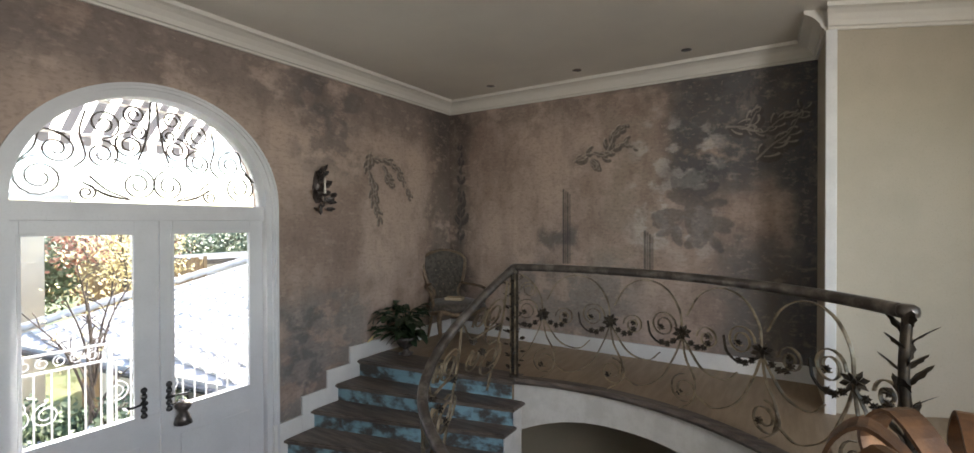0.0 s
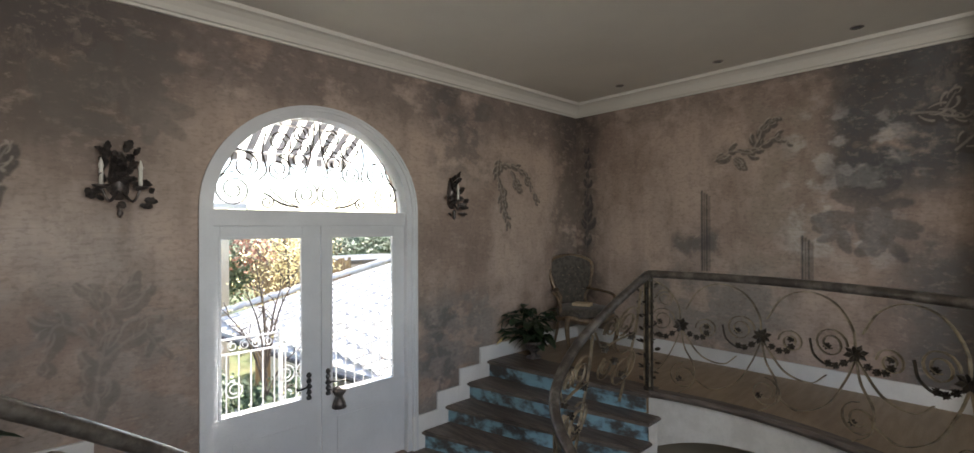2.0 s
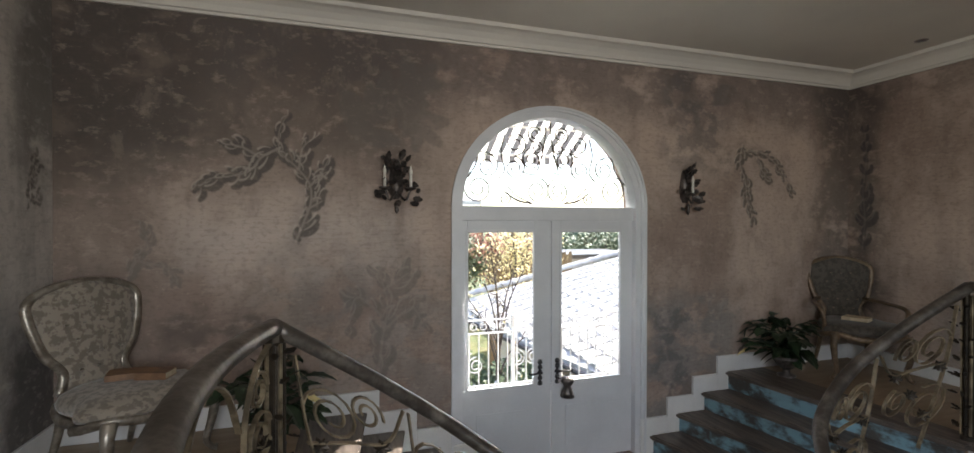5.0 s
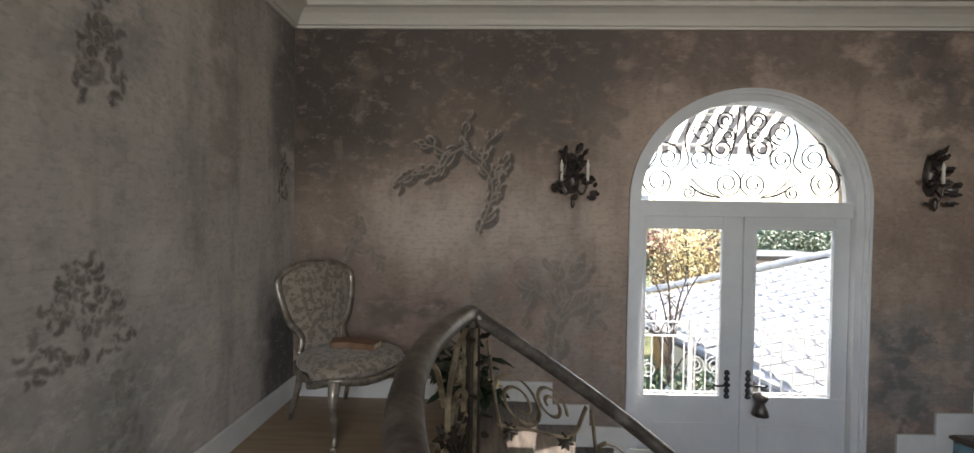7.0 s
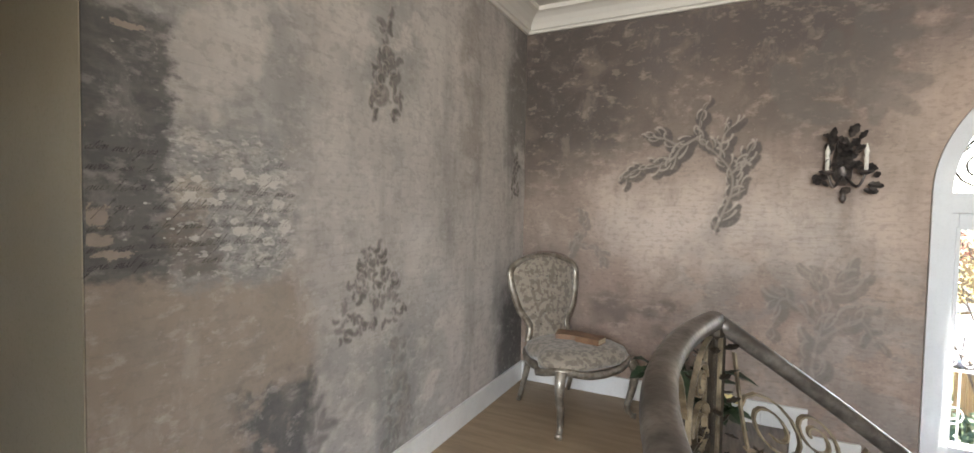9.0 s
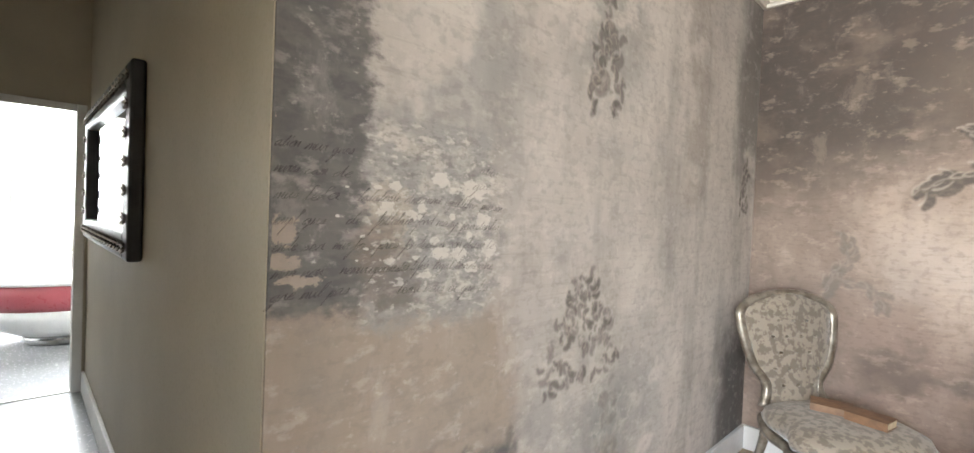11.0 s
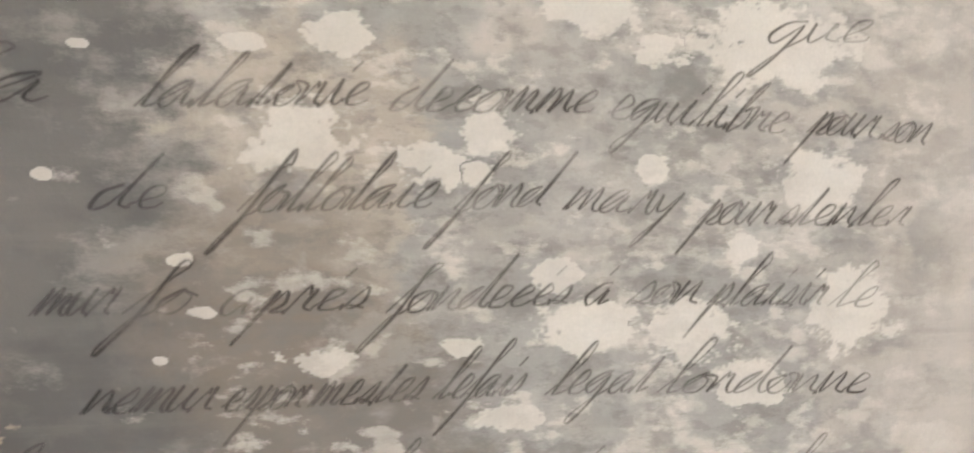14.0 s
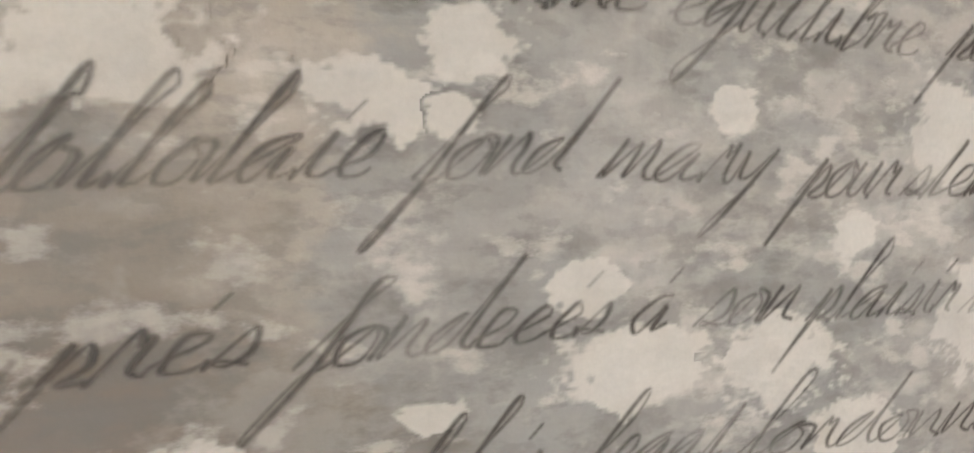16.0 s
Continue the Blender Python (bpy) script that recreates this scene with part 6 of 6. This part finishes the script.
nb = tagged(new("neighbour_house"), "low house with a pale tiled hip roof beside the balcony", "house")
bm = bmesh.new()
prism(bm, [(2.1, 2.7, roof_z(2.1, 2.7) - 0.06), (9.5, 2.7, roof_z(9.5, 2.7) - 0.06), (9.5, 9.0, roof_z(9.5, 9) - 0.06), (1.0, 9.0, roof_z(1.0, 9.0) - 0.06)], (0, 0, -0.08))
roof = part("roof", bm, M_TILE, nb, "pale concrete tile roof")
tile = bmesh.new()
prof = [(-0.19, 0.0), (-0.12, 0.035), (-0.05, 0.04), (0.02, 0.0), (0.19, 0.0), (0.19, -0.015), (-0.19, -0.015)]
sweep(tile, [Vector((0, 0, 0.03)), Vector((0.37, 0, 0.0 + 0.37 * 0.225 + 0.012))], [(-a, b) for a, b in prof])
tme = None
for i in range(20):
    for j in range(17):
        x, y = 1.05 + 0.36 * i, 2.75 + 0.375 * j
        if x < 2.1 - (y - 2.7) * 0.175 + 0.02 or i * 17 + j > 10000:
            continue
        if x > 8.0:
            continue
        if tme is None:
            ob = part("tile", tile, M_TILE, roof)
            tme = ob.data
        else:
            ob = new("tile", tme)
            ob.parent = roof
        ob.location = (x, y, roof_z(x, y) - 0.058)
for k in range(24):
    x = 1.0 + 0.35 * k
    bm = sweep(bmesh.new(), [Vector((x, 9.05, roof_z(x, 9) + 0.04)), Vector((x + 0.37, 9.05, roof_z(x + 0.37, 9) + 0.07))], circle_profile(0.11, 10, 0.7))
    part("ridge_tile", bm, M_TILE, roof)
part("gutter", sweep(bmesh.new(), [Vector((2.06, 2.6, roof_z(2.05, 2.6) - 0.14)), Vector((0.94, 9.0, roof_z(0.95, 9) - 0.14))], circle_profile(0.05)), M_TIN, nb, "grey gutter")
part("wall", bx(2.5, 3.0, -3.4, 9.3, 8.6, -0.75), M_HOUSE, nb)

hs = tagged(new("far_house"), "pale rendered house with a red brick gable across the garden", "house")
part("wall", bx(-14, 12.5, -3.4, 2.6, 18, 2.0), M_HOUSE, hs)
part("roof", prism(bmesh.new(), [(-14.4, 12.1, 2.0), (3.0, 12.1, 2.0), (1.0, 15, 3.2), (-14.4, 15, 3.2)], (0, 0, 0.15)), M_TILE, hs)
part("gable", bx(-9.0, 12.2, 2.15, -1.0, 12.49, 4.6), M_BROWNR, hs, "red brick gable")
for x in (-0.8, 1.2):
    w = part("window", bx(x, 12.44, -0.6, x + 0.9, 12.52, 0.9), M_WHITE, hs)
    part("pane", bx(x + 0.07, 12.42, -0.53, x + 0.83, 12.435, 0.83), M_BLACK, w)

fc = tagged(new("fence"), "brown upright board fence in the garden", "fence")
for k in range(26):
    part("board", bx(3.05 + 0.12 * k, 11.5, -3.4, 3.16 + 0.12 * k, 11.53, 0.35 + 0.05 * math.sin(k * 2.3), bevel=0.004), M_FENCE, fc)
sh_ = tagged(new("shed"), "grey garden shed with a flat roof", "shed")
part("wall", bx(6.3, 12.0, -3.4, 9.4, 15.0, 0.10), M_PAVE, sh_)
part("roof", bx(6.2, 11.9, 0.1005, 9.5, 15.1, 0.25), M_TIN, sh_)


def tree(name, label, at, h, spread, leaf_mat, leaves, leaf, seed, trunk_r=0.09, bare=False):
    t = thing(name, label, "tree", "garden trees", pose(*at))
    rnd = random.Random(seed)
    trunk = part("trunk", sweep(bmesh.new(), smooth_path([(0, 0, 0), (0.05, 0.03, h * 0.3), (-0.04, 0.0, h * 0.6), (0.02, 0.05, h * 0.9)], 5), circle_profile(trunk_r, 8), up=Vector((1, 0, 0)), scale=lambda f: 1 - 0.75 * f), M_BARK, t, "", True)
    tips = []
    for k in range(14):
        a = k * 2.4 + rnd.random()
        z0 = h * rnd.uniform(0.25, 0.8)
        r = spread * rnd.uniform(0.5, 1.0)
        e = Vector((r * math.cos(a), r * math.sin(a), z0 + h * rnd.uniform(0.12, 0.38)))
        pth = smooth_path([(0, 0, z0), (e.x * 0.4, e.y * 0.4, z0 + (e.z - z0) * 0.6), tuple(e)], 5)
        part("limb", sweep(bmesh.new(), pth, circle_profile(trunk_r * 0.4, 6), scale=lambda f: 1 - 0.7 * f), M_BARK, trunk)
        tips += pth[3:]
        for q in range(3):
            s0 = pth[4 + q * 2]
            e2 = s0 + Vector((rnd.uniform(-1, 1), rnd.uniform(-1, 1), rnd.uniform(0.2, 1))) * spread * 0.35
            part("twig", sweep(bmesh.new(), [s0, s0.lerp(e2, 0.5) + Vector((0, 0, 0.03)), e2], circle_profile(trunk_r * 0.15, 5)), M_BARK, trunk)
            tips += [s0.lerp(e2, 0.6), e2]
    vs, fs = [], []
    for k in range(leaves):
        c = tips[rnd.randrange(len(tips))] + Vector((rnd.gauss(0, 1), rnd.gauss(0, 1), rnd.gauss(0, 1))) * spread * 0.16
        d = Vector((rnd.uniform(-1, 1), rnd.uniform(-1, 1), rnd.uniform(-1, 1))).normalized()
        e = d.orthogonal().normalized()
        n = len(vs)
        vs += [c - d * leaf, c + e * leaf * 0.5, c + d * leaf, c - e * leaf * 0.5]
        fs.append((n, n + 1, n + 2, n + 3))
    me = bpy.data.meshes.new("crown")
    me.from_pydata([tuple(v) for v in vs], [], fs)
    me.materials.append(leaf_mat)
    cr = new("crown", me)
    cr.parent = t
    tagged(cr, kind="stuff")
    return t


tree("autumn_tree", "tall tree with yellow autumn leaves in front of the fence", (3.6, 10.3, -3.4), 4.6, 1.4, M_YELLOW, 2600, 0.055, 1)
tree("bare_tree", "nearly bare small tree close to the balcony", (0.75, 3.6, -3.4), 3.7, 0.65, M_YELLOW, 60, 0.03, 2, 0.05)
for k, (x, y, h, m_) in enumerate(((9.5, 19, 4.3, M_GREEN), (12.5, 20, 4.5, M_GREEN), (7.0, 20, 4.2, M_BROWNR), (16, 21, 4.6, M_GREEN), (4.5, 21, 4.2, M_GREEN), (20, 22, 4.8, M_GREEN))):
    tree("garden_tree", "green leafy garden tree beyond the roofs" if m_ is M_GREEN else "reddish autumn tree beyond the roofs", (x, y, -3.4), h, 2.4, m_, 3600, 0.13, 20 + k, 0.14)


def shrub(at, r, seed, label, flower_mat=None):
    t = thing("shrub", label, "shrub", "garden shrubs", pose(*at))
    rnd = random.Random(seed)
    vs, fs, fv, ff = [], [], [], []
    for k in range(1500):
        d = Vector((rnd.gauss(0, 1), rnd.gauss(0, 1), abs(rnd.gauss(0, 1)))).normalized()
        c = d * r * rnd.uniform(0.6, 1.05) * (1 + 0.25 * noise.noise(d * 3))
        q = Vector((rnd.uniform(-1, 1), rnd.uniform(-1, 1), rnd.uniform(-1, 1))).normalized()
        e = q.orthogonal().normalized()
        tgt, tf = (fv, ff) if flower_mat and k % 4 == 0 else (vs, fs)
        n = len(tgt)
        tgt += [tuple(c - q * 0.05), tuple(c + e * 0.028), tuple(c + q * 0.05), tuple(c - e * 0.028)]
        tf.append((n, n + 1, n + 2, n + 3))
    for nm, v_, f_, m_ in (("foliage", vs, fs, M_GREEN), ("blossom", fv, ff, flower_mat)):
        if v_:
            me = bpy.data.meshes.new(nm)
            me.from_pydata(v_, [], f_)
            me.materials.append(m_)
            ob = new(nm, me)
            ob.parent = t
            tagged(ob, kind="stuff")
    return t


for k, (x, y, r, fl) in enumerate(((0.2, 2.6, 0.75, None), (1.1, 3.2, 0.8, M_WHITE), (1.6, 4.6, 0.9, None), (-0.6, 3.4, 0.8, M_WHITE), (0.6, 5.4, 0.8, None))):
    z = -1.75 if y < 4 else -2.0
    bed = structure("planter_bed", bx(x - r, y - r, -3.38, x + r, y + r, z), M_PAVE, "pale raised planter bed")
    shrub((x, y, z), r, 40 + k, "low green shrub in a raised bed" if not fl else "low green shrub with white blossom in a raised bed", fl)
